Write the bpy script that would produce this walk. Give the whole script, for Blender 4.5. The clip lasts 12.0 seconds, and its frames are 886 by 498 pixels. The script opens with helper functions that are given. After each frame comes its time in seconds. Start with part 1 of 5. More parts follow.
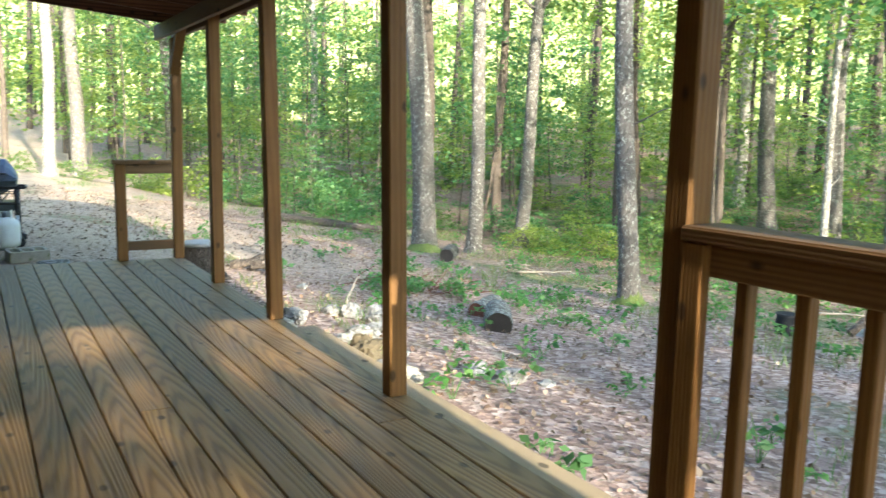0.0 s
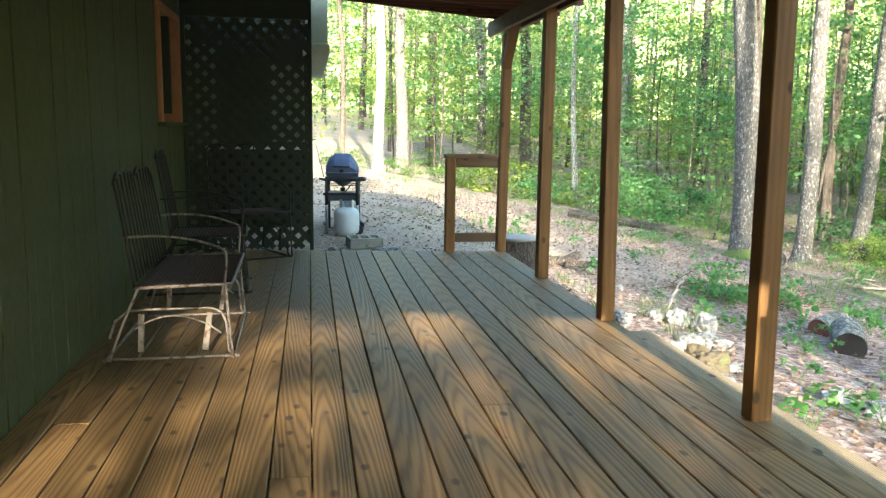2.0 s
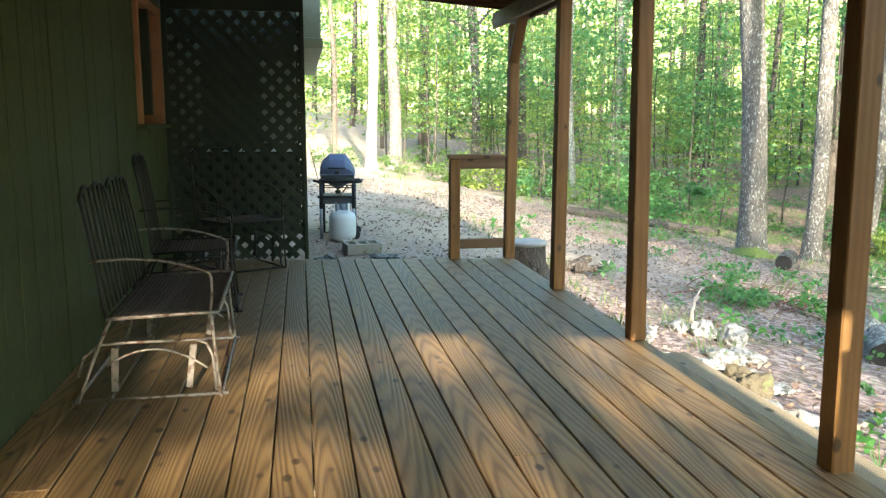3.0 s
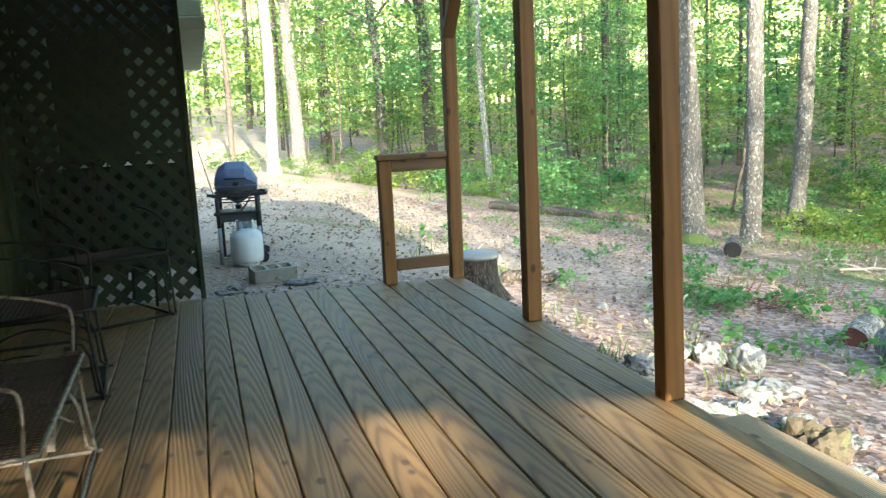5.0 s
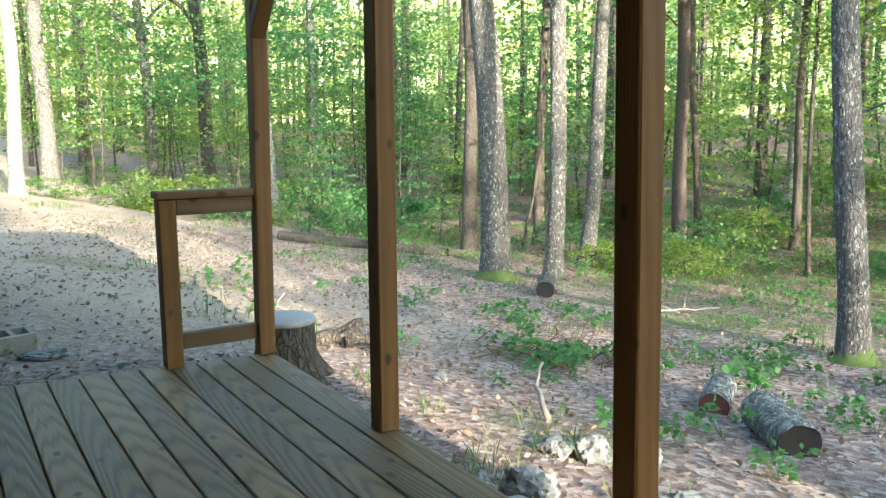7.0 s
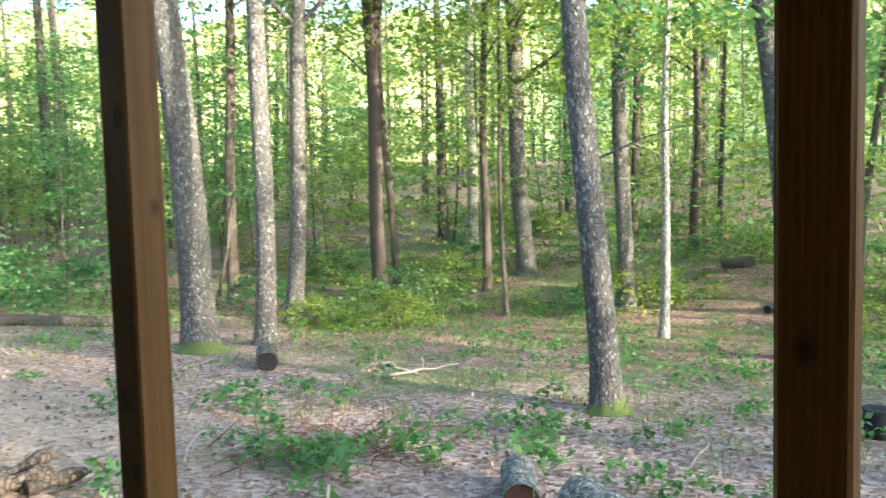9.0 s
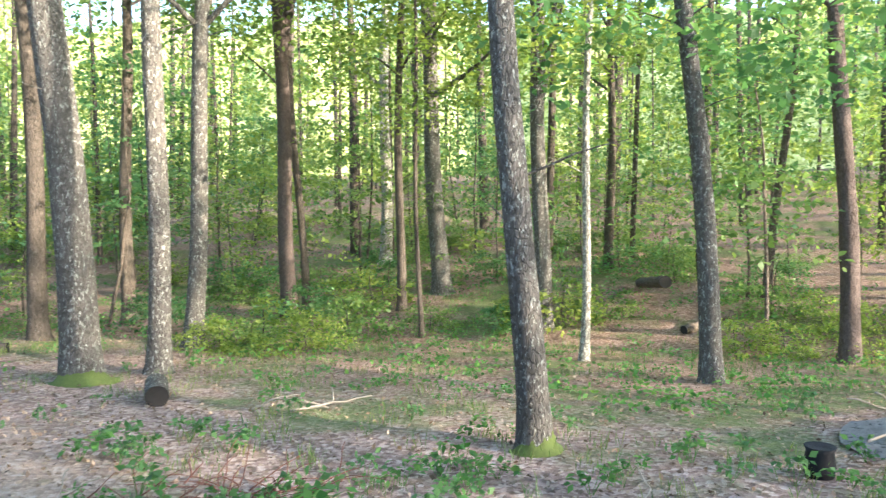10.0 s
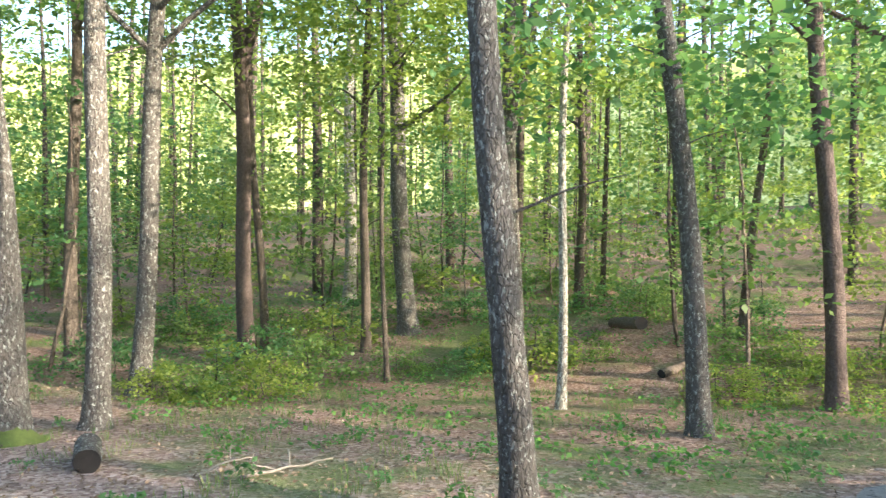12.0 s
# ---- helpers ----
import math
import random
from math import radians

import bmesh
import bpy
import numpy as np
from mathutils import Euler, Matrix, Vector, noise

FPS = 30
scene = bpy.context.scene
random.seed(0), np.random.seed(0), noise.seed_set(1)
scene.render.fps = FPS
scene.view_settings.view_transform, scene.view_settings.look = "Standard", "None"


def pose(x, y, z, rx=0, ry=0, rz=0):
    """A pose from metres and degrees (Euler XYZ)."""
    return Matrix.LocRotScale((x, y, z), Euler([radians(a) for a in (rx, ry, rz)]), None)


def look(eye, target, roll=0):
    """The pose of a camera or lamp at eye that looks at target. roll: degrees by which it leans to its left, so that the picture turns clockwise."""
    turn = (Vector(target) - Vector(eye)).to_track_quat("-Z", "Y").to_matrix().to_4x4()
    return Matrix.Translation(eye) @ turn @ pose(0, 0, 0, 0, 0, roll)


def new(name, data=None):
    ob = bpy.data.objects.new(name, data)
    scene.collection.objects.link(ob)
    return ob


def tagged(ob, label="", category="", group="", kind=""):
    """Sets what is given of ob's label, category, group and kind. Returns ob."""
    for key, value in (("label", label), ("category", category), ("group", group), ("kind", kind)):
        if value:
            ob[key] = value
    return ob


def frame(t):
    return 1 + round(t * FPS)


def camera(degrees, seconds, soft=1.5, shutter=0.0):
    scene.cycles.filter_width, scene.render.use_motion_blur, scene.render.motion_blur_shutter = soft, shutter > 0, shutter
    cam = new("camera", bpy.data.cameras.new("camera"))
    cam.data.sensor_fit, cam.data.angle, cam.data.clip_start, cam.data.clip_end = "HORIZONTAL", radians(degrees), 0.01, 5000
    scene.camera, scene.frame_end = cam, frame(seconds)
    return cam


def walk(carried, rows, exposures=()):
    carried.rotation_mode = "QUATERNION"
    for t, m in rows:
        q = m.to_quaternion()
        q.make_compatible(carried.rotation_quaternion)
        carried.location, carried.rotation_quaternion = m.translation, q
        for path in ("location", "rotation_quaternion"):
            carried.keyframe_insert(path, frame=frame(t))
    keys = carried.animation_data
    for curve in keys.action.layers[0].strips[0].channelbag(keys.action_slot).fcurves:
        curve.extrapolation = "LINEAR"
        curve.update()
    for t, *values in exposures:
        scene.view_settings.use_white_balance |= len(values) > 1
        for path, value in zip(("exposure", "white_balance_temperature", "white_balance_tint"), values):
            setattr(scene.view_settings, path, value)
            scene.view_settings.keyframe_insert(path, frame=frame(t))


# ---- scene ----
cam = camera(58.6, 12.0, soft=1.3, shutter=0.25)
PATH = [
    (0, (0.061, 0.874, 1.221), (1.08, 2.571, 0.93), 1.1),
    (0.5, (0.038, 0.958, 1.18), (0.812, 2.777, 0.876), 1.3),
    (1, (-0.016, 1.004, 1.17), (0.561, 2.897, 0.883), 1.0),
    (1.5, (-0.072, 1.047, 1.172), (0.337, 2.984, 0.887), 0.7),
    (2, (-0.076, 1.213, 1.159), (0.255, 3.162, 0.857), 0.8),
    (2.5, (-0.085, 1.429, 1.207), (0.219, 3.379, 0.887), 0.9),
    (2.7, (-0.101, 1.534, 1.194), (0.227, 3.482, 0.883), 0.8),
    (4.5, (-0.033, 2.846, 1.181), (0.404, 4.768, 0.844), -2.5),
    (5, (-0.016, 3.094, 1.167), (0.556, 4.981, 0.837), -2.8),
    (5.5, (0.033, 3.412, 1.195), (0.733, 5.254, 0.855), -1.6),
    (6, (0.084, 3.762, 1.185), (0.978, 5.53, 0.914), -1.1),
    (6.5, (0.144, 4.062, 1.2), (1.179, 5.75, 0.917), -0.5),
    (6.7, (0.183, 4.194, 1.209), (1.227, 5.876, 0.922), -0.3),
    (8.3, (0.374, 5.202, 1.188), (1.77, 6.617, 0.959), -0.6),
    (8.5, (0.482, 5.346, 1.206), (1.909, 6.735, 1.019), -0.1),
    (9, (0.657, 5.629, 1.223), (2.316, 6.73, 1.043), -1.0),
    (9.5, (0.968, 5.854, 1.219), (2.691, 6.852, 1.04), -0.5),
    (10, (1.238, 6.025, 1.234), (3.012, 6.937, 1.089), -0.1),
    (10.5, (1.465, 6.152, 1.267), (3.335, 6.843, 1.112), -0.2),
    (11, (1.728, 6.234, 1.259), (3.605, 6.922, 1.179), 0.6),
    (11.5, (1.854, 6.363, 1.276), (3.721, 7.078, 1.217), 0.6),
    (12, (1.905, 6.45, 1.277), (3.723, 7.281, 1.219), 0.3),
]
walk(cam, [(t, look(eye, target, roll)) for t, eye, target, roll in PATH], [(0, 2.75, 5450, 3), (2.5, 3.0, 5450, 3), (5.5, 2.85, 5350, 1), (6.5, 2.65, 5350, 1), (8.5, 2.7, 5450, 4), (10, 2.65, 5600, 8), (11.5, 2.38, 5750, 9), (12, 2.38, 5750, 9)])

# world, sun, exposure
SUN_EL, SUN_AZ = 18.0, -1.0          # degrees; azimuth from -y towards +x
sun_dir = Vector((math.sin(radians(SUN_AZ)) * math.cos(radians(SUN_EL)), -math.cos(radians(SUN_AZ)) * math.cos(radians(SUN_EL)), math.sin(radians(SUN_EL))))
world = bpy.data.worlds.new("world")
scene.world = world
world.use_nodes = True
wn = world.node_tree.nodes
sky = wn.new("ShaderNodeTexSky")
sky.sky_type, sky.sun_disc = "NISHITA", False
sky.sun_elevation, sky.sun_rotation = radians(SUN_EL), math.atan2(sun_dir.x, sun_dir.y)
sky.air_density, sky.dust_density, sky.ozone_density = 1.0, 2.0, 0.3
bg = wn["Background"]
bg.inputs["Strength"].default_value = 0.15
world.node_tree.links.new(sky.outputs["Color"], bg.inputs["Color"])
sun = new("sun", bpy.data.lights.new("sun", "SUN"))
sun.data.energy, sun.data.angle, sun.data.color = 3.8, radians(0.6), (1.0, 0.78, 0.54)
sun.matrix_world = look(sun_dir * 60, (0, 0, 0))


# ---- materials ----
class Mat:
    """A small wrapper round a node material."""
    def __init__(self, name, rough=0.7, metal=0.0, spec=0.4):
        self.m = bpy.data.materials.new(name)
        self.m.use_nodes = True
        self.t = self.m.node_tree
        self.b = self.t.nodes["Principled BSDF"]
        self.b.inputs["Roughness"].default_value = rough
        self.b.inputs["Metallic"].default_value = metal
        self.b.inputs["Specular IOR Level"].default_value = spec

    def n(self, kind, **kw):
        node = self.t.nodes.new("ShaderNode" + kind)
        for k, v in kw.items():
            node.inputs[k.replace("_", " ")].default_value = v
        return node

    def l(self, a, b):
        self.t.links.new(a, b)

    def coords(self, scale=(1, 1, 1), kind="Object", rot=(0, 0, 0), per_object=False):
        tc = self.n("TexCoord")
        mp = self.n("Mapping")
        mp.inputs["Scale"].default_value = scale
        mp.inputs["Rotation"].default_value = rot
        self.l(tc.outputs[kind], mp.inputs["Vector"])
        if per_object:
            oi = self.n("ObjectInfo")
            mul = self.n("Math")
            mul.operation = "MULTIPLY"
            mul.inputs[1].default_value = 37.0
            self.l(oi.outputs["Random"], mul.inputs[0])
            self.l(mul.outputs[0], mp.inputs["Location"])
        return mp.outputs["Vector"]

    def noise(self, vec, scale, detail=4.0, rough=0.55, dist=0.0):
        t = self.n("TexNoise", Scale=scale, Detail=detail, Roughness=rough, Distortion=dist)
        self.l(vec, t.inputs["Vector"])
        return t.outputs["Fac"]

    def ramp(self, fac, stops):
        r = self.n("ValToRGB")
        e = r.color_ramp.elements
        while len(e) < len(stops):
            e.new(0.5)
        for el, (p, c) in zip(e, stops):
            el.position, el.color = p, (*c, 1)
        self.l(fac, r.inputs["Fac"])
        return r.outputs["Color"]

    def mix(self, fac, a, b, blend="MIX"):
        m = self.n("Mix")
        m.data_type, m.blend_type = "RGBA", blend
        for s, v in ((0, fac), (6, a), (7, b)):
            if isinstance(v, (int, float)):
                m.inputs[s].default_value = v
            elif isinstance(v, tuple):
                m.inputs[s].default_value = (*v, 1)
            else:
                self.l(v, m.inputs[s])
        return m.outputs[2]

    def math(self, op, a, b):
        m = self.n("Math")
        m.operation = op
        for i, v in enumerate((a, b)):
            if isinstance(v, (int, float)):
                m.inputs[i].default_value = v
            else:
                self.l(v, m.inputs[i])
        return m.outputs[0]

    def random(self):
        return self.n("ObjectInfo").outputs["Random"]

    def island(self):
        return self.n("NewGeometry").outputs["Random Per Island"]

    def color(self, c):
        self.l(c, self.b.inputs["Base Color"])

    def bump(self, h, strength=0.3, dist=0.01):
        b = self.n("Bump", Strength=strength, Distance=dist)
        self.l(h, b.inputs["Height"])
        self.l(b.outputs["Normal"], self.b.inputs["Normal"])

    def rough(self, r):
        self.l(r, self.b.inputs["Roughness"])


def wood(name, dark, mid, light, axis=1, grain=1.0, rough=0.62, weather=0.0, spec=0.35):
    """Sawn softwood with growth-ring grain along an axis, knots and stains; varies per piece."""
    w = Mat(name, rough, 0, spec)
    # growth rings round a slightly slanted pith, placed differently in each piece
    tc = w.n("TexCoord")
    mp = w.n("Mapping")
    sc = [1.0, 1.0, 1.0]
    sc[axis] = 0.045
    mp.inputs["Scale"].default_value = sc
    w.l(tc.outputs["Object"], mp.inputs["Vector"])
    rv = w.random()
    parts = []
    for k, mul, amp, base in ((0, 17.3, 0.16, -0.15), (1, 91.7, 0.30, -0.30), (2, 53.1, 0.10, 0.02)):
        fr = w.math("FRACT", w.math("MULTIPLY", rv, mul), 0.0)
        parts.append(w.math("ADD", w.math("MULTIPLY", fr, amp), base))
    order = [0, 0, 0]
    order[axis] = 1
    rest = [k for k in range(3) if k != axis]
    order[rest[0]], order[rest[1]] = 0, 2
    cmb = w.n("CombineXYZ")
    for k in range(3):
        w.l(parts[order[k]], cmb.inputs[k])
    w.l(cmb.outputs[0], mp.inputs["Location"])
    wave = w.n("TexWave", Scale=31.0 * grain, Distortion=6.0, Detail=3.0)
    wave.wave_type, wave.rings_direction = "RINGS", "SPHERICAL"
    wave.inputs["Detail Scale"].default_value = 0.5
    wave.inputs["Detail Roughness"].default_value = 0.55
    w.l(mp.outputs["Vector"], wave.inputs["Vector"])
    sc2 = [140.0, 140.0, 140.0]
    sc2[axis] = 5.0
    fine = w.noise(w.coords(tuple(sc2), per_object=True), 1.0, 3, 0.6)
    c = w.ramp(wave.outputs["Fac"], [(0.0, dark), (0.38, mid), (1.0, light)])
    c = w.mix(0.25, c, w.ramp(fine, [(0.3, dark), (0.7, light)]))
    # knots
    sk = [8.5, 8.5, 8.5]
    sk[axis] = 5.0
    vor = w.n("TexVoronoi", Scale=1.0, Randomness=1.0)
    w.l(w.coords(tuple(sk), per_object=True), vor.inputs["Vector"])
    knot = w.ramp(vor.outputs["Distance"], [(0.10, (1, 1, 1)), (0.17, (0, 0, 0))])
    c = w.mix(w.math("MULTIPLY", knot, 0.9), c, tuple(x * 0.25 for x in dark))
    tint = w.ramp(w.random(), [(0.0, (0.62, 0.60, 0.58)), (0.5, (0.92, 0.9, 0.86)), (1.0, (1.12, 1.06, 1.0))])
    c = w.mix(1.0, c, tint, "MULTIPLY")
    stain = w.noise(w.coords((0.9, 0.5, 0.9)), 1.6, 5, 0.6)
    c = w.mix(w.ramp(stain, [(0.45, (0, 0, 0)), (0.7, (0.55, 0.55, 0.55))]), c, tuple(x * 0.55 for x in mid))
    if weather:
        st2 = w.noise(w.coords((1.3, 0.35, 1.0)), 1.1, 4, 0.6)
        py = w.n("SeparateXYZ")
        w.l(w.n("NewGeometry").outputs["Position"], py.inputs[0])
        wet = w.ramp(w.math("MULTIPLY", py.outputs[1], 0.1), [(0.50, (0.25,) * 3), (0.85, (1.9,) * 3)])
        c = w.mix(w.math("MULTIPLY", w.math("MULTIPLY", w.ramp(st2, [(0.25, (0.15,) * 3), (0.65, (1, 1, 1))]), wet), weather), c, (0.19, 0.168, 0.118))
    w.color(c)
    w.bump(w.math("ADD", wave.outputs["Fac"], w.math("MULTIPLY", fine, 0.7)), 0.28, 0.004)
    w.rough(w.ramp(fine, [(0.2, (rough - 0.12,) * 3), (0.8, (rough + 0.15,) * 3)]))
    return w.m


def plain(name, c, rough=0.6, metal=0.0, var=0.25, scale=6.0, bump=0.15, spots=None, spec=0.4):
    """A paint, stone or metal with blotches at two scales and optional spots of rust or lichen."""
    w = Mat(name, rough, metal, spec)
    v = w.coords()
    a = w.noise(v, scale, 5, 0.6)
    f = w.noise(v, scale * 9, 3, 0.6)
    lo, hi = tuple(x * (1 - var) for x in c), tuple(min(1, x * (1 + var)) for x in c)
    col = w.mix(0.45, w.ramp(a, [(0.3, lo), (0.7, hi)]), w.ramp(f, [(0.3, lo), (0.7, hi)]))
    if spots:
        sp = w.noise(v, scale * spots[2], 5, 0.65)
        col = w.mix(w.ramp(sp, [(spots[1], (0, 0, 0)), (min(1, spots[1] + 0.1), (1, 1, 1))]), col, spots[0])
    w.color(col)
    w.bump(f, bump, 0.004)
    return w.m


def bark(name, dark, light, lichen, lic_amount=0.56, plates=(9, 9, 3.0)):
    w = Mat(name, 0.92, 0, 0.15)
    v = w.coords(plates, per_object=True)
    vor = w.n("TexVoronoi", Scale=3.6, Randomness=1.0)
    vor.feature = "DISTANCE_TO_EDGE"
    wn_ = w.n("TexNoise", Scale=2.0, Detail=4.0)
    w.l(v, wn_.inputs["Vector"])
    vv = w.mix(0.25, v, wn_.outputs["Color"], "ADD")
    w.l(vv, vor.inputs["Vector"])
    crack = w.ramp(vor.outputs["Distance"], [(0.0, (0.5,) * 3), (0.14, (1, 1, 1))])
    f = w.noise(w.coords((30, 30, 12)), 1.0, 5, 0.65)
    c = w.mix(crack, tuple(x * 0.5 for x in dark), w.ramp(f, [(0.3, dark), (0.7, light)]))
    li = w.noise(w.coords((16, 16, 8), per_object=True), 1.8, 7, 0.78)
    c = w.mix(w.ramp(li, [(lic_amount, (0, 0, 0)), (lic_amount + 0.05, (1, 1, 1))]), c, lichen)
    tint = w.ramp(w.random(), [(0.0, (0.65, 0.65, 0.65)), (1.0, (1.2, 1.15, 1.1))])
    w.color(w.mix(1.0, c, tint, "MULTIPLY"))
    w.bump(w.math("ADD", crack, w.math("MULTIPLY", f, 0.5)), 0.9, 0.03)
    return w.m


def leaf(name, c1, c2, c3, trans=0.5):
    """Thin leaves: reflect and let light through; varies per leaf and per plant."""
    w = Mat(name, 0.5, 0, 0.35)
    col = w.ramp(w.island(), [(0.0, c1), (0.55, c2), (1.0, c3)])
    big = w.noise(w.coords((0.35, 0.35, 0.35), "Object"), 1.2, 2)
    col = w.mix(1.0, col, w.ramp(big, [(0.3, (0.7, 0.78, 0.75)), (0.7, (1.15, 1.08, 0.9))]), "MULTIPLY")
    w.color(col)
    tr = w.n("BsdfTranslucent")
    w.l(w.mix(1.0, col, (1.45, 1.5, 1.05), "MULTIPLY"), tr.inputs["Color"])
    ms = w.n("MixShader")
    ms.inputs[0].default_value = trans
    out = w.t.nodes["Material Output"]
    w.l(w.b.outputs[0], ms.inputs[1])
    w.l(tr.outputs[0], ms.inputs[2])
    w.l(ms.outputs[0], out.inputs["Surface"])
    return w.m


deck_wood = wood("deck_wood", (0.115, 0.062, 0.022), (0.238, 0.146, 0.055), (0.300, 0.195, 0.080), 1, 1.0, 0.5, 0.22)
joist_wood = wood("joist_wood", (0.13, 0.10, 0.06), (0.27, 0.22, 0.14), (0.36, 0.30, 0.20), 1, 1.0, 0.7, 0.6)
post_wood = wood("post_wood", (0.14, 0.069, 0.016), (0.168, 0.086, 0.021), (0.186, 0.099, 0.027), 2, 0.9, 0.6)
rail_wood = wood("rail_wood", (0.11, 0.057, 0.019), (0.155, 0.085, 0.030), (0.19, 0.11, 0.044), 1, 1.2, 0.62, 0.15)
cross_wood = wood("cross_wood", (0.11, 0.057, 0.019), (0.155, 0.085, 0.030), (0.19, 0.11, 0.044), 0, 1.2, 0.62, 0.1)
rafter_wood = wood("rafter_wood", (0.06, 0.026, 0.015), (0.14, 0.062, 0.035), (0.20, 0.10, 0.055), 0, 1.0, 0.75)
siding_green = plain("siding_green", (0.052, 0.060, 0.021), 0.75, 0, 0.3, 2.5, 0.3, ((0.055, 0.06, 0.026), 0.62, 1.3))
lattice_green = plain("lattice_green", (0.020, 0.030, 0.016), 0.7, 0, 0.3, 5)
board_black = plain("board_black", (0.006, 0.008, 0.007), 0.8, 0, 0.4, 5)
# darker copy of trim_pale, with shade mixed into its colour
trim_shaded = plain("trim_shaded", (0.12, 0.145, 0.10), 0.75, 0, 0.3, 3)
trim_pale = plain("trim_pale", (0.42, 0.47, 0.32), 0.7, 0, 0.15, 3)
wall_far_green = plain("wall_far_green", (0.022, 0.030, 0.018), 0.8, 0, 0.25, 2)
window_wood = plain("window_wood", (0.34, 0.15, 0.07), 0.6, 0, 0.25, 8)
curtain_red = plain("curtain_red", (0.13, 0.085, 0.07), 0.9, 0, 0.2, 12)
dark_iron = plain("dark_iron", (0.022, 0.02, 0.018), 0.55, 0.4, 0.4, 20, 0.2, ((0.07, 0.035, 0.02), 0.6, 1.5))
worn_white_metal = plain("worn_white_metal", (0.28, 0.24, 0.20), 0.5, 0.3, 0.3, 25, 0.2, ((0.11, 0.06, 0.035), 0.52, 1.2))
mesh_brown = plain("mesh_brown", (0.075, 0.055, 0.045), 0.6, 0.5, 0.3, 30)
grill_blue = plain("grill_blue", (0.10, 0.13, 0.21), 0.42, 0.2, 0.2, 8, 0.1)
grill_black = plain("grill_black", (0.02, 0.02, 0.023), 0.5, 0.1, 0.3, 15)
grill_steel = plain("grill_steel", (0.09, 0.11, 0.14), 0.5, 0.2, 0.3, 10)
cart_grey = plain("cart_grey", (0.30, 0.33, 0.38), 0.5, 0.3, 0.3, 10)
tank_white = plain("tank_white", (0.62, 0.66, 0.66), 0.45, 0.0, 0.12, 6, 0.08, ((0.30, 0.25, 0.18), 0.68, 1.5))
concrete = plain("concrete", (0.33, 0.31, 0.26), 0.9, 0, 0.25, 14, 0.6, ((0.16, 0.18, 0.09), 0.6, 0.6))
rock_white = plain("rock_white", (0.25, 0.25, 0.24), 0.9, 0, 0.35, 7, 0.9, ((0.085, 0.085, 0.07), 0.50, 2.2))
rock_brown = plain("rock_brown", (0.085, 0.07, 0.042), 0.9, 0, 0.4, 7, 0.8, ((0.09, 0.11, 0.04), 0.55, 1.0))
cut_wood_grey = plain("cut_wood_grey", (0.34, 0.335, 0.315), 0.85, 0, 0.2, 9, 0.4, ((0.30, 0.29, 0.27), 0.6, 1.0))
cut_wood_dark = plain("cut_wood_dark", (0.024, 0.022, 0.02), 0.9, 0, 0.4, 12, 0.5)
char_black = plain("char_black", (0.012, 0.013, 0.016), 0.8, 0, 0.5, 20, 0.9)
ember_orange = plain("ember_orange", (0.34, 0.12, 0.05), 0.9, 0, 0.5, 20, 0.6)
ash_grey = plain("ash_grey", (0.19, 0.18, 0.17), 0.95, 0, 0.5, 12, 0.6, ((0.03, 0.03, 0.03), 0.55, 1.3))
dead_twig = plain("dead_twig", (0.30, 0.26, 0.21), 0.9, 0, 0.3, 20, 0.4)
bramble_brown = plain("bramble_brown", (0.15, 0.065, 0.045), 0.9, 0, 0.4, 20, 0.4)
moss = plain("moss", (0.085, 0.115, 0.028), 0.95, 0, 0.35, 25, 0.8)
bark_oak = bark("bark_oak", (0.095, 0.09, 0.082), (0.19, 0.182, 0.168), (0.42, 0.45, 0.42), 0.55)
bark_dark = bark("bark_dark", (0.085, 0.072, 0.06), (0.19, 0.165, 0.14), (0.29, 0.30, 0.27), 0.60)
bark_pine = bark("bark_pine", (0.14, 0.108, 0.095), (0.27, 0.215, 0.19), (0.27, 0.25, 0.23), 0.64, (8, 8, 4.0))
bark_pale = bark("bark_pale", (0.18, 0.17, 0.15), (0.36, 0.35, 0.31), (0.52, 0.54, 0.49), 0.5)
leaf_green = leaf("leaf_green", (0.09, 0.165, 0.055), (0.155, 0.24, 0.078), (0.235, 0.32, 0.11), 0.52)
leaf_yellow = leaf("leaf_yellow", (0.14, 0.21, 0.05), (0.23, 0.30, 0.07), (0.35, 0.40, 0.13), 0.58)
leaf_cool = leaf("leaf_cool", (0.075, 0.17, 0.07), (0.12, 0.24, 0.10), (0.18, 0.31, 0.13), 0.52)
leaf_weed = leaf("leaf_weed", (0.06, 0.16, 0.04), (0.09, 0.22, 0.06), (0.16, 0.30, 0.08), 0.45)
grass_mat = leaf("grass", (0.07, 0.14, 0.04), (0.12, 0.20, 0.06), (0.25, 0.27, 0.11), 0.4)
litter_mat = leaf("litter", (0.11, 0.072, 0.055), (0.24, 0.17, 0.135), (0.38, 0.30, 0.25), 0.12)


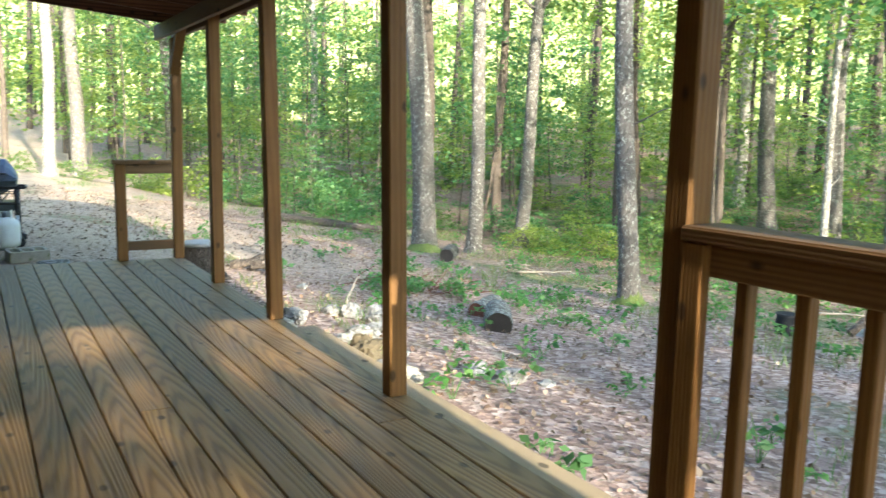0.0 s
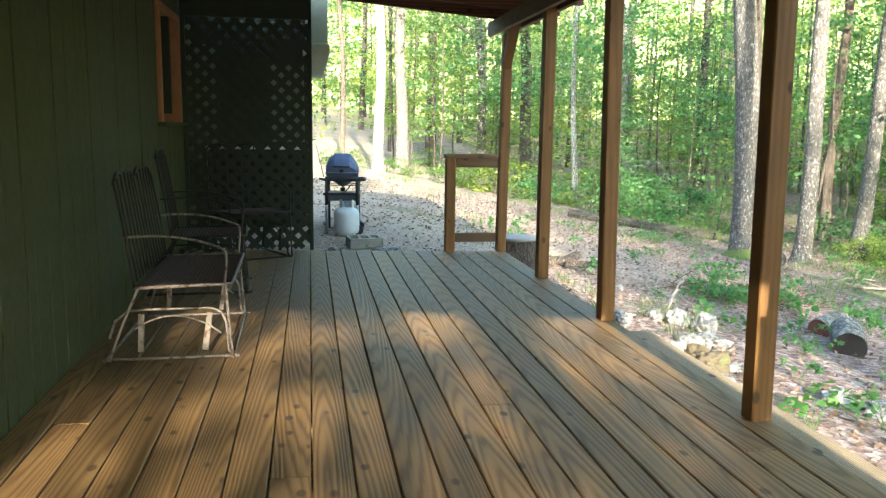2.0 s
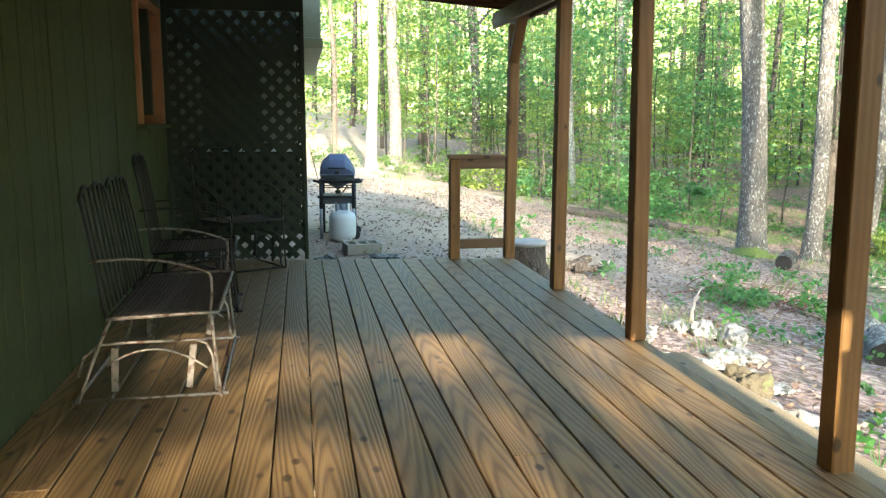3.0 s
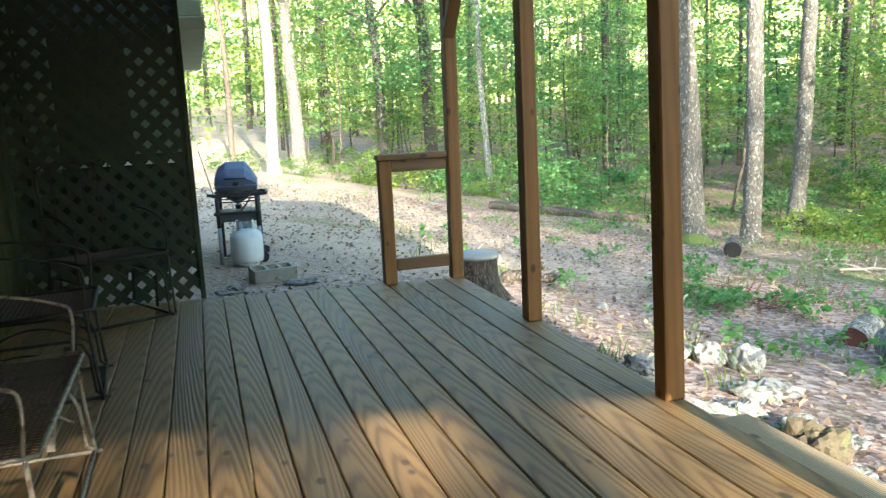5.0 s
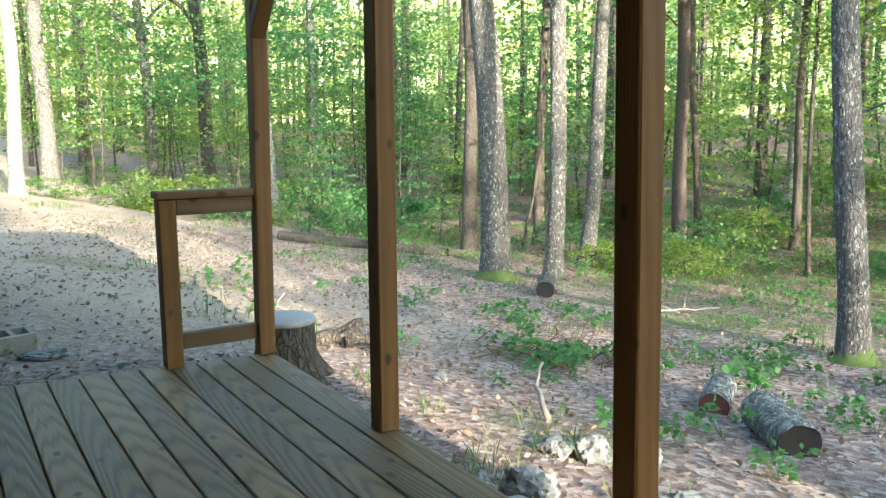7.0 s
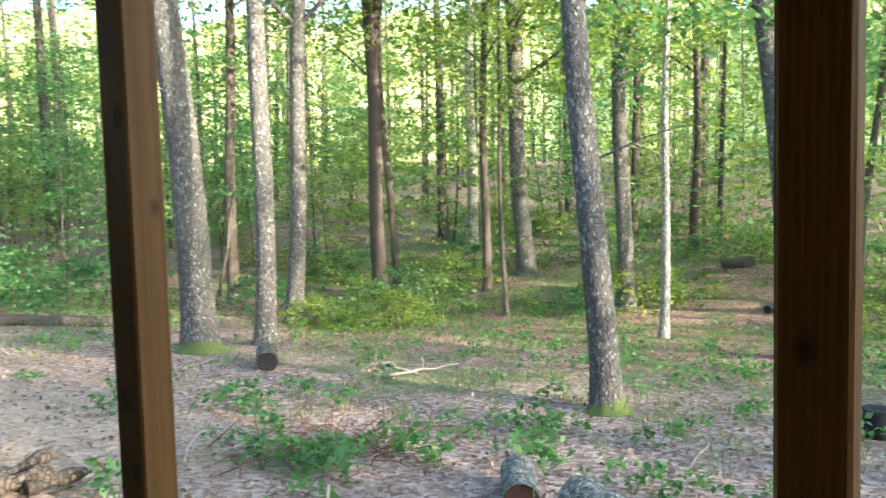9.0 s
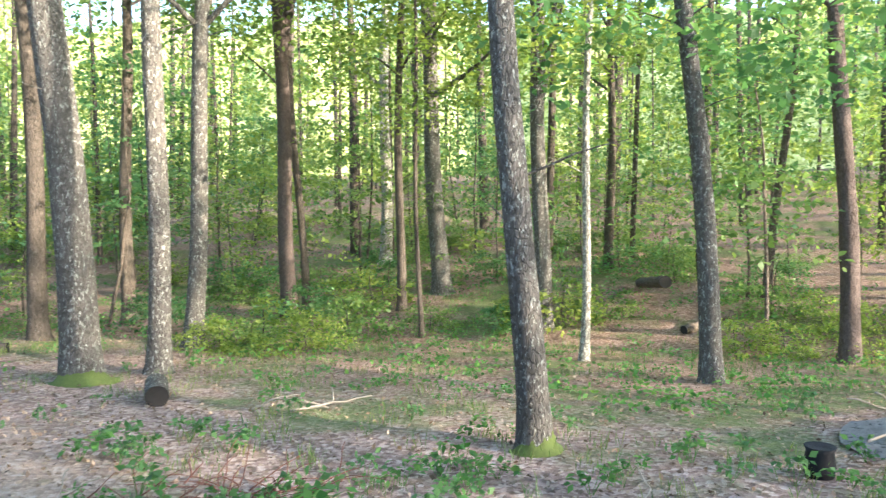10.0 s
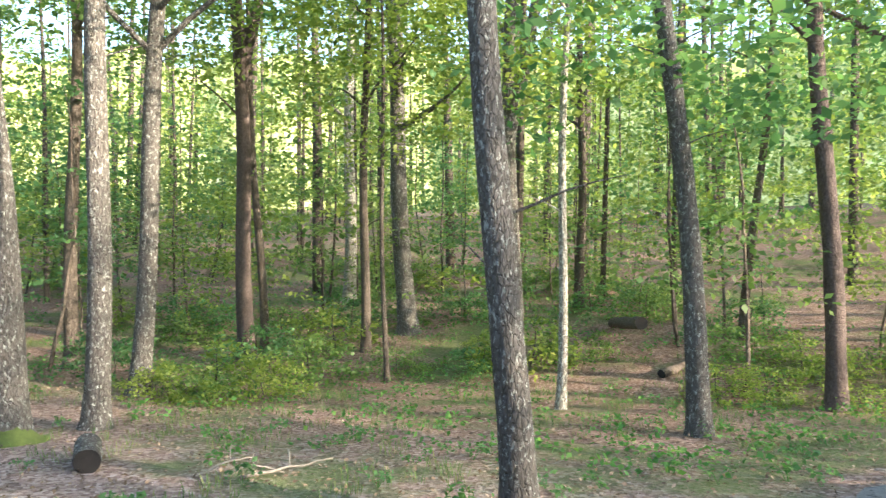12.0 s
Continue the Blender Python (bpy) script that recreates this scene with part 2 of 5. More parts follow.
def ground_material():
    w = Mat("ground_litter", 0.95, 0, 0.1)
    v = w.coords()
    vor = w.n("TexVoronoi", Scale=22.0, Randomness=1.0)
    w.l(v, vor.inputs["Vector"])
    sep = w.n("SeparateColor")
    w.l(vor.outputs["Color"], sep.inputs[0])
    c = w.ramp(sep.outputs[0], [(0.0, (0.12, 0.08, 0.07)), (0.4, (0.28, 0.20, 0.17)), (0.75, (0.42, 0.325, 0.285)), (1.0, (0.56, 0.48, 0.44))])
    fine = w.noise(v, 60, 4, 0.7)
    c = w.mix(0.35, c, w.ramp(fine, [(0.3, (0.07, 0.045, 0.038)), (0.7, (0.42, 0.33, 0.285))]))
    # pale bare earth in the clearing
    px = w.n("SeparateXYZ")
    w.l(v, px.inputs[0])
    far = w.math("MULTIPLY", w.ramp(w.math("MULTIPLY", px.outputs[1], 0.04), [(0.355, (0, 0, 0)), (0.44, (1, 1, 1))]), w.ramp(w.math("MULTIPLY", px.outputs[0], 0.1), [(0.25, (1, 1, 1)), (0.6, (0, 0, 0))]))
    big = w.noise(v, 0.5, 5, 0.6)
    c = w.mix(w.math("MULTIPLY", far, w.ramp(big, [(0.3, (0.4,) * 3), (0.6, (0.95,) * 3)])), c, w.ramp(fine, [(0.3, (0.36, 0.285, 0.20)), (0.7, (0.55, 0.46, 0.35))]))
    # low green growth
    g = w.noise(v, 0.42, 6, 0.68)
    green = w.ramp(fine, [(0.25, (0.05, 0.085, 0.025)), (0.75, (0.14, 0.22, 0.06))])
    c = w.mix(1.0, c, w.ramp(w.math("MULTIPLY", px.outputs[0], 0.05), [(0.35, (1, 1, 1)), (0.6, (0.82, 0.74, 0.66))]), "MULTIPLY")
    beyond = w.ramp(w.math("MULTIPLY", px.outputs[0], 0.05), [(0.30, (0.0,) * 3), (0.5, (0.08,) * 3)])
    c = w.mix(w.ramp(w.math("ADD", g, beyond), [(0.56, (0, 0, 0)), (0.68, (0.7,) * 3)]), c, green)
    w.color(c)
    w.bump(w.math("ADD", vor.outputs["Distance"], fine), 0.7, 0.03)
    return w.m


ground_mat = ground_material()


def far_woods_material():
    """Sunlit haze of the distant woods, put in as a soft glow mottled in pale yellow, green and brown."""
    w = Mat("far_woods_glow", 0.95, 0, 0.1)
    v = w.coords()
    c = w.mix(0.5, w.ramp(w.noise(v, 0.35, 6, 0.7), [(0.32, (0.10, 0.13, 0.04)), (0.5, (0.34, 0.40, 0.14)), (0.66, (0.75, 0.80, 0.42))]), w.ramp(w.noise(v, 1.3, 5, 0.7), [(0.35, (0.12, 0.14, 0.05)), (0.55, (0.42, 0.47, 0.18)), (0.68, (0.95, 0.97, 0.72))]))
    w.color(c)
    # emission stands in for sun and haze on the far trees
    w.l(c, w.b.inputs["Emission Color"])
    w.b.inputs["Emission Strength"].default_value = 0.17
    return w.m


far_woods_glow = far_woods_material()


# ---- mesh helpers ----
class Geo:
    """Collects vertices and faces for one mesh."""
    def __init__(self):
        self.v, self.f, self.s = [], [], []

    def add(self, verts, faces, smooth=False):
        o = len(self.v)
        self.v += [tuple(p) for p in verts]
        self.f += [tuple(i + o for i in q) for q in faces]
        self.s += [smooth] * len(faces)
        return self

    def box(self, x0, x1, y0, y1, z0, z1, c=0.004):
        """A box with chamfered edges."""
        vs, fs = [], []
        lo, hi = (x0, y0, z0), (x1, y1, z1)
        idx = {}
        for sx in (0, 1):
            for sy in (0, 1):
                for sz in (0, 1):
                    corner = [(lo, hi)[s][i] for i, s in enumerate((sx, sy, sz))]
                    inn = [corner[i] + (c if s == 0 else -c) for i, s in enumerate((sx, sy, sz))]
                    for a in range(3):
                        p = list(inn)
                        p[a] = corner[a]
                        idx[sx, sy, sz, a] = len(vs)
                        vs.append(p)
        for a in range(3):
            b, d = (a + 1) % 3, (a + 2) % 3
            for s in (0, 1):
                quad = []
                for u, v in ((0, 0), (1, 0), (1, 1), (0, 1)):
                    k = [0, 0, 0]
                    k[a], k[b], k[d] = s, u, v
                    quad.append(idx[(*k, a)])
                fs.append(quad if s else quad[::-1])
            for u in (0, 1):
                for v in (0, 1):
                    k0, k1 = [0, 0, 0], [0, 0, 0]
                    k0[a], k0[b], k0[d] = 0, u, v
                    k1[a], k1[b], k1[d] = 1, u, v
                    q = [idx[(*k0, b)], idx[(*k1, b)], idx[(*k1, d)], idx[(*k0, d)]]
                    fs.append(q if (u == v) else q[::-1])
        for sx in (0, 1):
            for sy in (0, 1):
                for sz in (0, 1):
                    t = [idx[sx, sy, sz, a] for a in range(3)]
                    fs.append(t if (sx + sy + sz) % 2 else t[::-1])
        return self.add(vs, fs)

    def beam(self, a, b, w, h, c=0.003, up=(0, 0, 1)):
        """A rectangular bar from a to b."""
        a, b = Vector(a), Vector(b)
        d = (b - a)
        L = d.length
        d.normalize()
        if abs(d.dot(Vector(up))) > 0.99:
            up = (0, 1, 0)
        s = d.cross(Vector(up)).normalized()
        u = s.cross(d)
        g = Geo().box(-w / 2, w / 2, 0, L, -h / 2, h / 2, c)
        return self.add([a + s * p[0] + d * p[1] + u * p[2] for p in g.v], g.f)

    def tube(self, pts, rad, n=8, cap=True, smooth=True):
        pts = [Vector(p) for p in pts]
        if not isinstance(rad, (list, tuple)):
            rad = [rad] * len(pts)
        vs, fs = [], []
        s = None
        for i, p in enumerate(pts):
            d = (pts[min(i + 1, len(pts) - 1)] - pts[max(i - 1, 0)]).normalized()
            if s is None:
                s = d.orthogonal().normalized()
            s = (s - d * s.dot(d)).normalized()
            u = d.cross(s)
            for k in range(n):
                a = 2 * math.pi * k / n
                vs.append(p + (s * math.cos(a) + u * math.sin(a)) * rad[i])
        for i in range(len(pts) - 1):
            for k in range(n):
                k2 = (k + 1) % n
                fs.append((i * n + k, i * n + k2, (i + 1) * n + k2, (i + 1) * n + k))
        self.add(vs, fs, smooth)
        if cap:
            o = len(self.v) - len(vs)
            self.f += [tuple(o + k for k in range(n - 1, -1, -1)), tuple(o + (len(pts) - 1) * n + k for k in range(n))]
            self.s += [False, False]
        return self

    def lathe(self, prof, n=24, cx=0, cy=0):
        vs, fs = [], []
        for r, z in prof:
            for k in range(n):
                a = 2 * math.pi * k / n
                vs.append((cx + r * math.cos(a), cy + r * math.sin(a), z))
        for i in range(len(prof) - 1):
            for k in range(n):
                k2 = (k + 1) % n
                fs.append((i * n + k, i * n + k2, (i + 1) * n + k2, (i + 1) * n + k))
        fs += [tuple(range(n - 1, -1, -1)), tuple((len(prof) - 1) * n + k for k in range(n))]
        return self.add(vs, fs, True)

    def mesh(self, name, mat):
        me = bpy.data.meshes.new(name)
        me.from_pydata([tuple(p) for p in self.v], [], self.f)
        me.polygons.foreach_set("use_smooth", self.s)
        me.materials.append(mat)
        me.update()
        return me


def part(name, geo, mat, parent=None, label="", at=None):
    ob = new(name, geo if isinstance(geo, bpy.types.Mesh) else geo.mesh(name, mat))
    if parent:
        ob.parent = parent
    if at:
        ob.matrix_basis = at
    if label:
        ob["label"] = label
    return ob


def thing(name, label, category, group="", at=(0, 0, 0), kind=""):
    return tagged(new(name), label, category, group, kind) if at == (0, 0, 0) else put(tagged(new(name), label, category, group, kind), at)


def put(ob, at):
    ob.matrix_basis = at if isinstance(at, Matrix) else pose(*at)
    return ob


def structure(name, geo, mat, label, category):
    return tagged(part(name, geo, mat), label, category, kind="structure")


def smooth(a, b, v):
    t = min(1, max(0, (v - a) / (b - a)))
    return t * t * (3 - 2 * t)


def ground_z(x, y):
    """The lie of the land: falls from the porch into a dip, and rises as a wooded hill."""
    cx = min(max(x, -20), 16)
    z = -0.22 - 0.1 * max(0, cx - 1.2) + 0.11 * smooth(9.9, 11.2, y) * (1 - smooth(1.5, 3.5, x)) - (0.03 if y > 7 else 0.05) * min(max(y - 7, -6), 8) * smooth(2, 6, x) * (1 - smooth(10, 20, y) * (1 - smooth(2, 6, x)))
    z -= 0.13 * smooth(2.5, 4.2, x) * (1 - smooth(6, 9, x)) * (1 - smooth(9.5, 12, y))
    d = math.hypot(x, 0.65 * (y - 6))
    z += 0.09 * max(0, d - 16) if d < 60 else 0.09 * 44 + 0.04 * (d - 60)
    return z + 0.035 * noise.noise((x * 0.9, y * 0.9, 3.1)) + 0.015 * noise.noise((x * 3.1, y * 3.1, 7.7)) + 0.25 * smooth(14, 40, d) * noise.noise((x * 0.12, y * 0.12, 1.0))


# ---- the large structure ----
def axis_steps():
    near = [-30 + 0.3 * i for i in range(int(60 / 0.3) + 1)]
    far = [-400, -250, -160, -110, -80, -60, -48, -40, -35]
    return far, near


def build_ground():
    far, near = axis_steps()
    xs = sorted(far + near + [-a for a in far])
    ys = [v + 12 for v in xs]
    g = Geo()
    n = len(xs)
    g.v = [(x, y, ground_z(x, y)) for y in ys for x in xs]
    g.f = [(j * n + i, j * n + i + 1, (j + 1) * n + i + 1, (j + 1) * n + i) for j in range(n - 1) for i in range(n - 1)]
    g.s = [True] * len(g.f)
    structure("ground", g, ground_mat, "forest floor of brown leaf litter, bare earth and low green growth", "ground")


build_ground()

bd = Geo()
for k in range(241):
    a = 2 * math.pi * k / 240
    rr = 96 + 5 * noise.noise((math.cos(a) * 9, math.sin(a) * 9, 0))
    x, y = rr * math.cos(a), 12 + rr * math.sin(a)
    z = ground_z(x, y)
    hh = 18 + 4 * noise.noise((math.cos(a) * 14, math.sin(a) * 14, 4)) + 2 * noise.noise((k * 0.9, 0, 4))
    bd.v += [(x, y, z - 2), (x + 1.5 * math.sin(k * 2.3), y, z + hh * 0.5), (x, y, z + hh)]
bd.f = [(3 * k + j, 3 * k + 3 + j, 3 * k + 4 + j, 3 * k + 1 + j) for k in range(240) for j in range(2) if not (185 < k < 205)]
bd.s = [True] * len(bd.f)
structure("backdrop", bd, far_woods_glow, "glowing backdrop for the hazy sunlit woods far beyond the trees", "distant woods")

WALL_X = -1.22
DECK_Y0, EDGE_X = -1.1, 1.768
ROOF_Y0, ROOF_Y1, EAVE_X = -1.0, 8.92, 2.12


def deck_end(x):
    return 8.70 - 0.105 * x


def roof_z(x):
    """Underside of the rafters."""
    return 2.43 - 0.083 * (x - WALL_X)


def plank_wall(name, x, y0, y1, z0, z1, label, width=0.19):
    """A wall of upright boards facing +x with recessed joints."""
    wall = structure(name, Geo().box(x - 0.14, x - 0.022, y0, y1, z0, z1), lattice_green, label, "wall")
    rnd = random.Random(4)
    y = y0
    while y < y1 - 0.02:
        w = min(rnd.choice((width, width, width * 0.55, width * 1.25)), y1 - y)
        p = part("plank", Geo().box(-0.022 + rnd.uniform(-0.003, 0.002), rnd.uniform(0, 0.006), 0.003, w - 0.008, 0, z1 - z0, 0.002), siding_green, wall)
        p.location = (x, y, z0)
        y += w
    return wall


plank_wall("wall_house", WALL_X, -3.0, 7.66, -0.35, 2.62, "dark green vertical board siding of the cabin wall")
plank_wall("wall_under_window", WALL_X, 7.66, 8.66, -0.35, 1.18, "dark green board siding below the cabin window")
plank_wall("wall_over_window", WALL_X, 7.66, 8.66, 2.10, 2.62, "dark green board siding above the cabin window")
plank_wall("wall_house_end", WALL_X, 8.66, 13.0, -0.35, 2.62, "dark green vertical board siding beyond the lattice")
structure("wall_back", Geo().box(-6.0, -5.86, -3.0, 13.0, -0.4, 2.9), siding_green, "dark green board wall closing the cabin", "wall")
structure("wall_south", Geo().box(-5.86, -1.36, -3.0, -2.86, -0.4, 2.9), siding_green, "dark green board end wall of the cabin", "wall")
structure("wall_north", Geo().box(-5.86, -1.36, 12.86, 13.0, -0.4, 2.9), siding_green, "dark green board end wall of the cabin", "wall")
structure("cabin_floor", Geo().box(-5.86, -1.36, -2.86, 12.86, -0.3, -0.2), joist_wood, "plain wooden cabin floor", "floor")
structure("ceiling", Geo().box(-5.86, -1.36, -2.86, 12.86, 2.56, 2.62), rafter_wood, "plain wooden cabin ceiling", "ceiling")
roof = structure("cabin_roof", Geo().add([(-6.4, -3.4, 2.65), (-1.0, -3.4, 2.66), (-1.0, 13.4, 2.66), (-6.4, 13.4, 2.65), (-6.4, -3.4, 2.72), (-3.7, -3.4, 3.7), (-1.0, -3.4, 2.72), (-6.4, 13.4, 2.72), (-3.7, 13.4, 3.7), (-1.0, 13.4, 2.72)],
                 [(0, 3, 2, 1), (0, 1, 6, 5, 4), (3, 7, 8, 9, 2), (4, 5, 8, 7), (5, 6, 9, 8), (1, 2, 9, 6), (0, 4, 7, 3)]), rafter_wood, "brown pitched roof over the cabin", "roof")

# window in the cabin wall
win = tagged(new("window_1"), "narrow cabin window with brown wooden frame and reddish curtain", "window", kind="structure")
part("window_frame", Geo().box(WALL_X - 0.12, WALL_X + 0.03, 7.66, 7.74, 1.18, 2.10), window_wood, win)
part("window_frame", Geo().box(WALL_X - 0.12, WALL_X + 0.03, 8.58, 8.66, 1.18, 2.10), window_wood, win)
part("window_frame", Geo().box(WALL_X - 0.12, WALL_X + 0.03, 7.74, 8.58, 2.03, 2.10), window_wood, win)
part("mullion", Geo().box(WALL_X - 0.12, WALL_X + 0.02, 8.13, 8.19, 1.25, 2.03), lattice_green, win)
part("window_sill", Geo().box(WALL_X - 0.12, WALL_X + 0.07, 7.60, 8.68, 1.15, 1.178), siding_green, win)
glass = Mat("window_glass", 0.04, 0, 0.5)
glass.b.inputs["Base Color"].default_value = (0.9, 0.95, 0.95, 1)
glass.b.inputs["Transmission Weight"].default_value = 1.0
for y0, y1 in ((7.74, 8.13), (8.19, 8.58)):
    p = part("pane", Geo().box(WALL_X - 0.05, WALL_X - 0.044, y0, y1, 1.25, 2.03, 0.001), glass.m, win)
    p.visible_shadow = False
cg = Geo()
cv, cf = [], []
for i in range(61):
    yy = 7.74 + 0.84 * i / 60
    xx = WALL_X - 0.16 + 0.02 * math.sin(i * 1.1)
    cv += [(xx, yy, 1.26), (xx, yy, 2.02)]
for i in range(60):
    cf.append((2 * i, 2 * i + 2, 2 * i + 3, 2 * i + 1))
cg.add(cv, cf, True)
tagged(part("curtain", cg, curtain_red), "reddish brown curtain hanging behind the cabin window", "curtain")

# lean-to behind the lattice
# wall colour kept near black so the middle lattice holes read dark
structure("shed_wall", Geo().box(-1.218, -0.10, 9.55, 9.67, 0.22, 2.6), wall_far_green, "very dark green boarded wall behind the lattice", "wall")
structure("shed_wall_side", Geo().box(-0.24, -0.10, 9.67, 13.0, 0.22, 2.6), wall_far_green, "very dark green side wall of the lean-to", "wall")
structure("shed_eave", Geo().box(-0.10, 0.115, 9.2, 13.2, 1.96, 2.5, 0.01), trim_pale, "pale green boxed eave at the cabin's corner", "trim")
structure("shed_fascia", Geo().box(-0.13, 0.13, 9.14, 13.25, 1.86, 1.955, 0.008), trim_pale, "pale green fascia board under the eave", "trim")
# added boards give the lighter, lit strips in the lattice holes
structure("shed_lit_strip_side", Geo().box(-1.19, -0.98, 9.515, 9.547, 0.55, 1.95), trim_shaded, "added green board for the lit left strip of wall behind the lattice", "trim")
structure("shed_lit_strip", Geo().box(-0.46, -0.12, 9.515, 9.547, 1.0, 1.78), trim_shaded, "added green board for the lit right strip of wall behind the lattice", "trim")
tagged(part("wall_shelf", Geo().box(-1.1, -0.06, 9.25, 9.50, 0.93, 0.955), tank_white), "narrow white shelf on the wall behind the lattice", "shelf")
# added black sheet keeps the lower lattice holes dark
tagged(part("dark_backing", Geo().box(-1.05, -0.12, 9.22, 9.26, 0.16, 0.90), board_black), "black backing sheet added below the shelf behind the lattice", "board")

# lattice screen
def lattice_screen():
    y = 8.76
    scr = thing("lattice_screen", "dark green diagonal wooden lattice screen at the porch end", "lattice")
    x0, x1, z0, z1 = -1.20, -0.045, 0.0, 2.40
    part("frame_post", Geo().box(x1 - 0.035, x1, y - 0.025, y + 0.02, z0, z1 - 0.02), lattice_green, scr)
    part("frame_post", Geo().box(x0, x0 + 0.04, y - 0.025, y + 0.02, z0, z1 + 0.02), lattice_green, scr)
    part("frame_rail", Geo().box(x0 + 0.04, x1 - 0.035, y - 0.022, y + 0.02, z1 - 0.28, z1 - 0.02), lattice_green, scr)
    step, w = 0.135, 0.052
    for s, dy in ((1, 0.006), (-1, -0.006)):
        k = -30
        while k < 60:
            # x - s*z = c inside the panel
            c = k * step * 1.0
            k += 1
            pts = []
            for z in (z0 + 0.02, z1 - 0.28):
                pts.append((x0 + c + s * (z - z0) if s > 0 else x0 + c - (z - z0), z))
            (xa, za), (xb, zb) = pts
            t0, t1 = 0.0, 1.0
            dx = xb - xa
            for lim, lower in ((x0 + 0.03, True), (x1 - 0.02, False)):
                t = (lim - xa) / dx
                if (dx > 0) == lower:
                    t0 = max(t0, t)
                else:
                    t1 = min(t1, t)
            if t1 - t0 < 0.02:
                continue
            a = (xa + dx * t0, y + dy, za + (zb - za) * t0)
            b = (xa + dx * t1, y + dy, za + (zb - za) * t1)
            part("slat", Geo().beam(a, b, w, 0.010, 0.002, up=(0, 1, 0)), lattice_green, scr)


lattice_screen()

# porch frame under the deck
for name, geo in (("rim_joist", Geo().box(EDGE_X - 0.045, EDGE_X - 0.003, DECK_Y0, 8.48, -0.185, -0.041)), ("end_joist", Geo().box(WALL_X + 0.02, EDGE_X - 0.05, 8.40, 8.44, -0.185, -0.041)),
                  ("ledger", Geo().box(WALL_X + 0.005, WALL_X + 0.045, DECK_Y0, 8.40, -0.185, -0.041)), ("start_joist", Geo().box(WALL_X + 0.05, EDGE_X - 0.05, DECK_Y0, DECK_Y0 + 0.04, -0.185, -0.041))):
    structure(name, geo, joist_wood, "weathered pine joist under the porch deck", "joist")
structure("skirt_board", Geo().box(EDGE_X - 0.045, EDGE_X - 0.005, DECK_Y0, 8.44, -0.48, -0.19), joist_wood, "weathered board closing the porch's foot", "trim")
for y in [DECK_Y0 + 0.6 * i for i in range(1, 16)]:
    structure("deck_joist", Geo().box(WALL_X + 0.05, EDGE_X - 0.05, y - 0.02, y + 0.02, -0.185, -0.041), joist_wood, "pine joist under the deck boards", "joist")
tagged(part("edge_timber", Geo().box(1.776, 1.915, DECK_Y0, 5.53, -0.12, -0.014, 0.008), joist_wood), "weathered landscape timber lying along the porch edge", "timber")


def timber_post(name, y, z1, lean, x0=1.679, w=0.089, z0=0.0, label="orange-brown square cedar porch post standing on the deck edge"):
    p = thing(name, label, "post", "porch posts")
    g = Geo().box(x0, x0 + w, y, y + w, z0, z1, 0.006)
    g.v = [(q[0] + lean[0] * q[2], q[1] + lean[1] * q[2], q[2]) for q in g.v]
    part("shaft", g, post_wood, p)
    return p


POSTS = (-0.75, 0.66, 2.317, 4.016, 5.716, 7.095, 8.475)
LEANS = ((0, 0), (0, 0), (0, 0), (-0.012, 0.006), (-0.010, 0.015), (0, 0), (0.010, -0.003))
for y, lean in zip(POSTS, LEANS):
    timber_post("porch_post", y, 2.03 if y > 8 else 2.13, lean, z0=-0.04 if y < 5 else 0.0)

# beam, brace, rafters and roof boards of the porch roof
structure("roof_beam", Geo().box(1.632, 1.676, ROOF_Y0, 8.88, 2.035, 2.165, 0.005), rail_wood, "brown beam carrying the porch rafters along the posts", "beam")
structure("roof_beam_outer", Geo().box(1.770, 1.812, ROOF_Y0, 8.80, 2.045, 2.165, 0.005), rail_wood, "brown outer beam of the porch roof", "beam")
tagged(part("knee_brace", Geo().beam((1.724, 8.475, 1.72), (1.724, 8.16, 2.10), 0.06, 0.085, 0.004, up=(1, 0, 0)), post_wood), "short brown knee brace between end post and beam", "brace")
y = ROOF_Y0
while y < 8.95:
    yy = min(y, 8.88)
    structure("rafter", Geo().beam((WALL_X + 0.01, yy, roof_z(WALL_X) + 0.07), (EAVE_X, yy, roof_z(EAVE_X) + 0.07), 0.04, 0.14), rafter_wood, "dark reddish-brown porch rafter", "rafter")
    y += 0.61
ceil = Geo()
x = WALL_X + 0.005
while x < EAVE_X:
    x2 = min(x + 0.19, EAVE_X + 0.03)
    v = []
    for dz in (0.142, 0.165):
        v += [(x, ROOF_Y0 - 0.03, roof_z(x) + dz), (x2 - 0.006, ROOF_Y0 - 0.03, roof_z(x2) + dz), (x2 - 0.006, ROOF_Y1, roof_z(x2) + dz), (x, ROOF_Y1, roof_z(x) + dz)]
    ceil.add(v, [(3, 2, 1, 0), (4, 5, 6, 7), (0, 1, 5, 4), (1, 2, 6, 5), (2, 3, 7, 6), (3, 0, 4, 7)])
    x = x2
structure("porch_ceiling", ceil, rafter_wood, "reddish-brown boards of the porch roof seen from below", "ceiling")
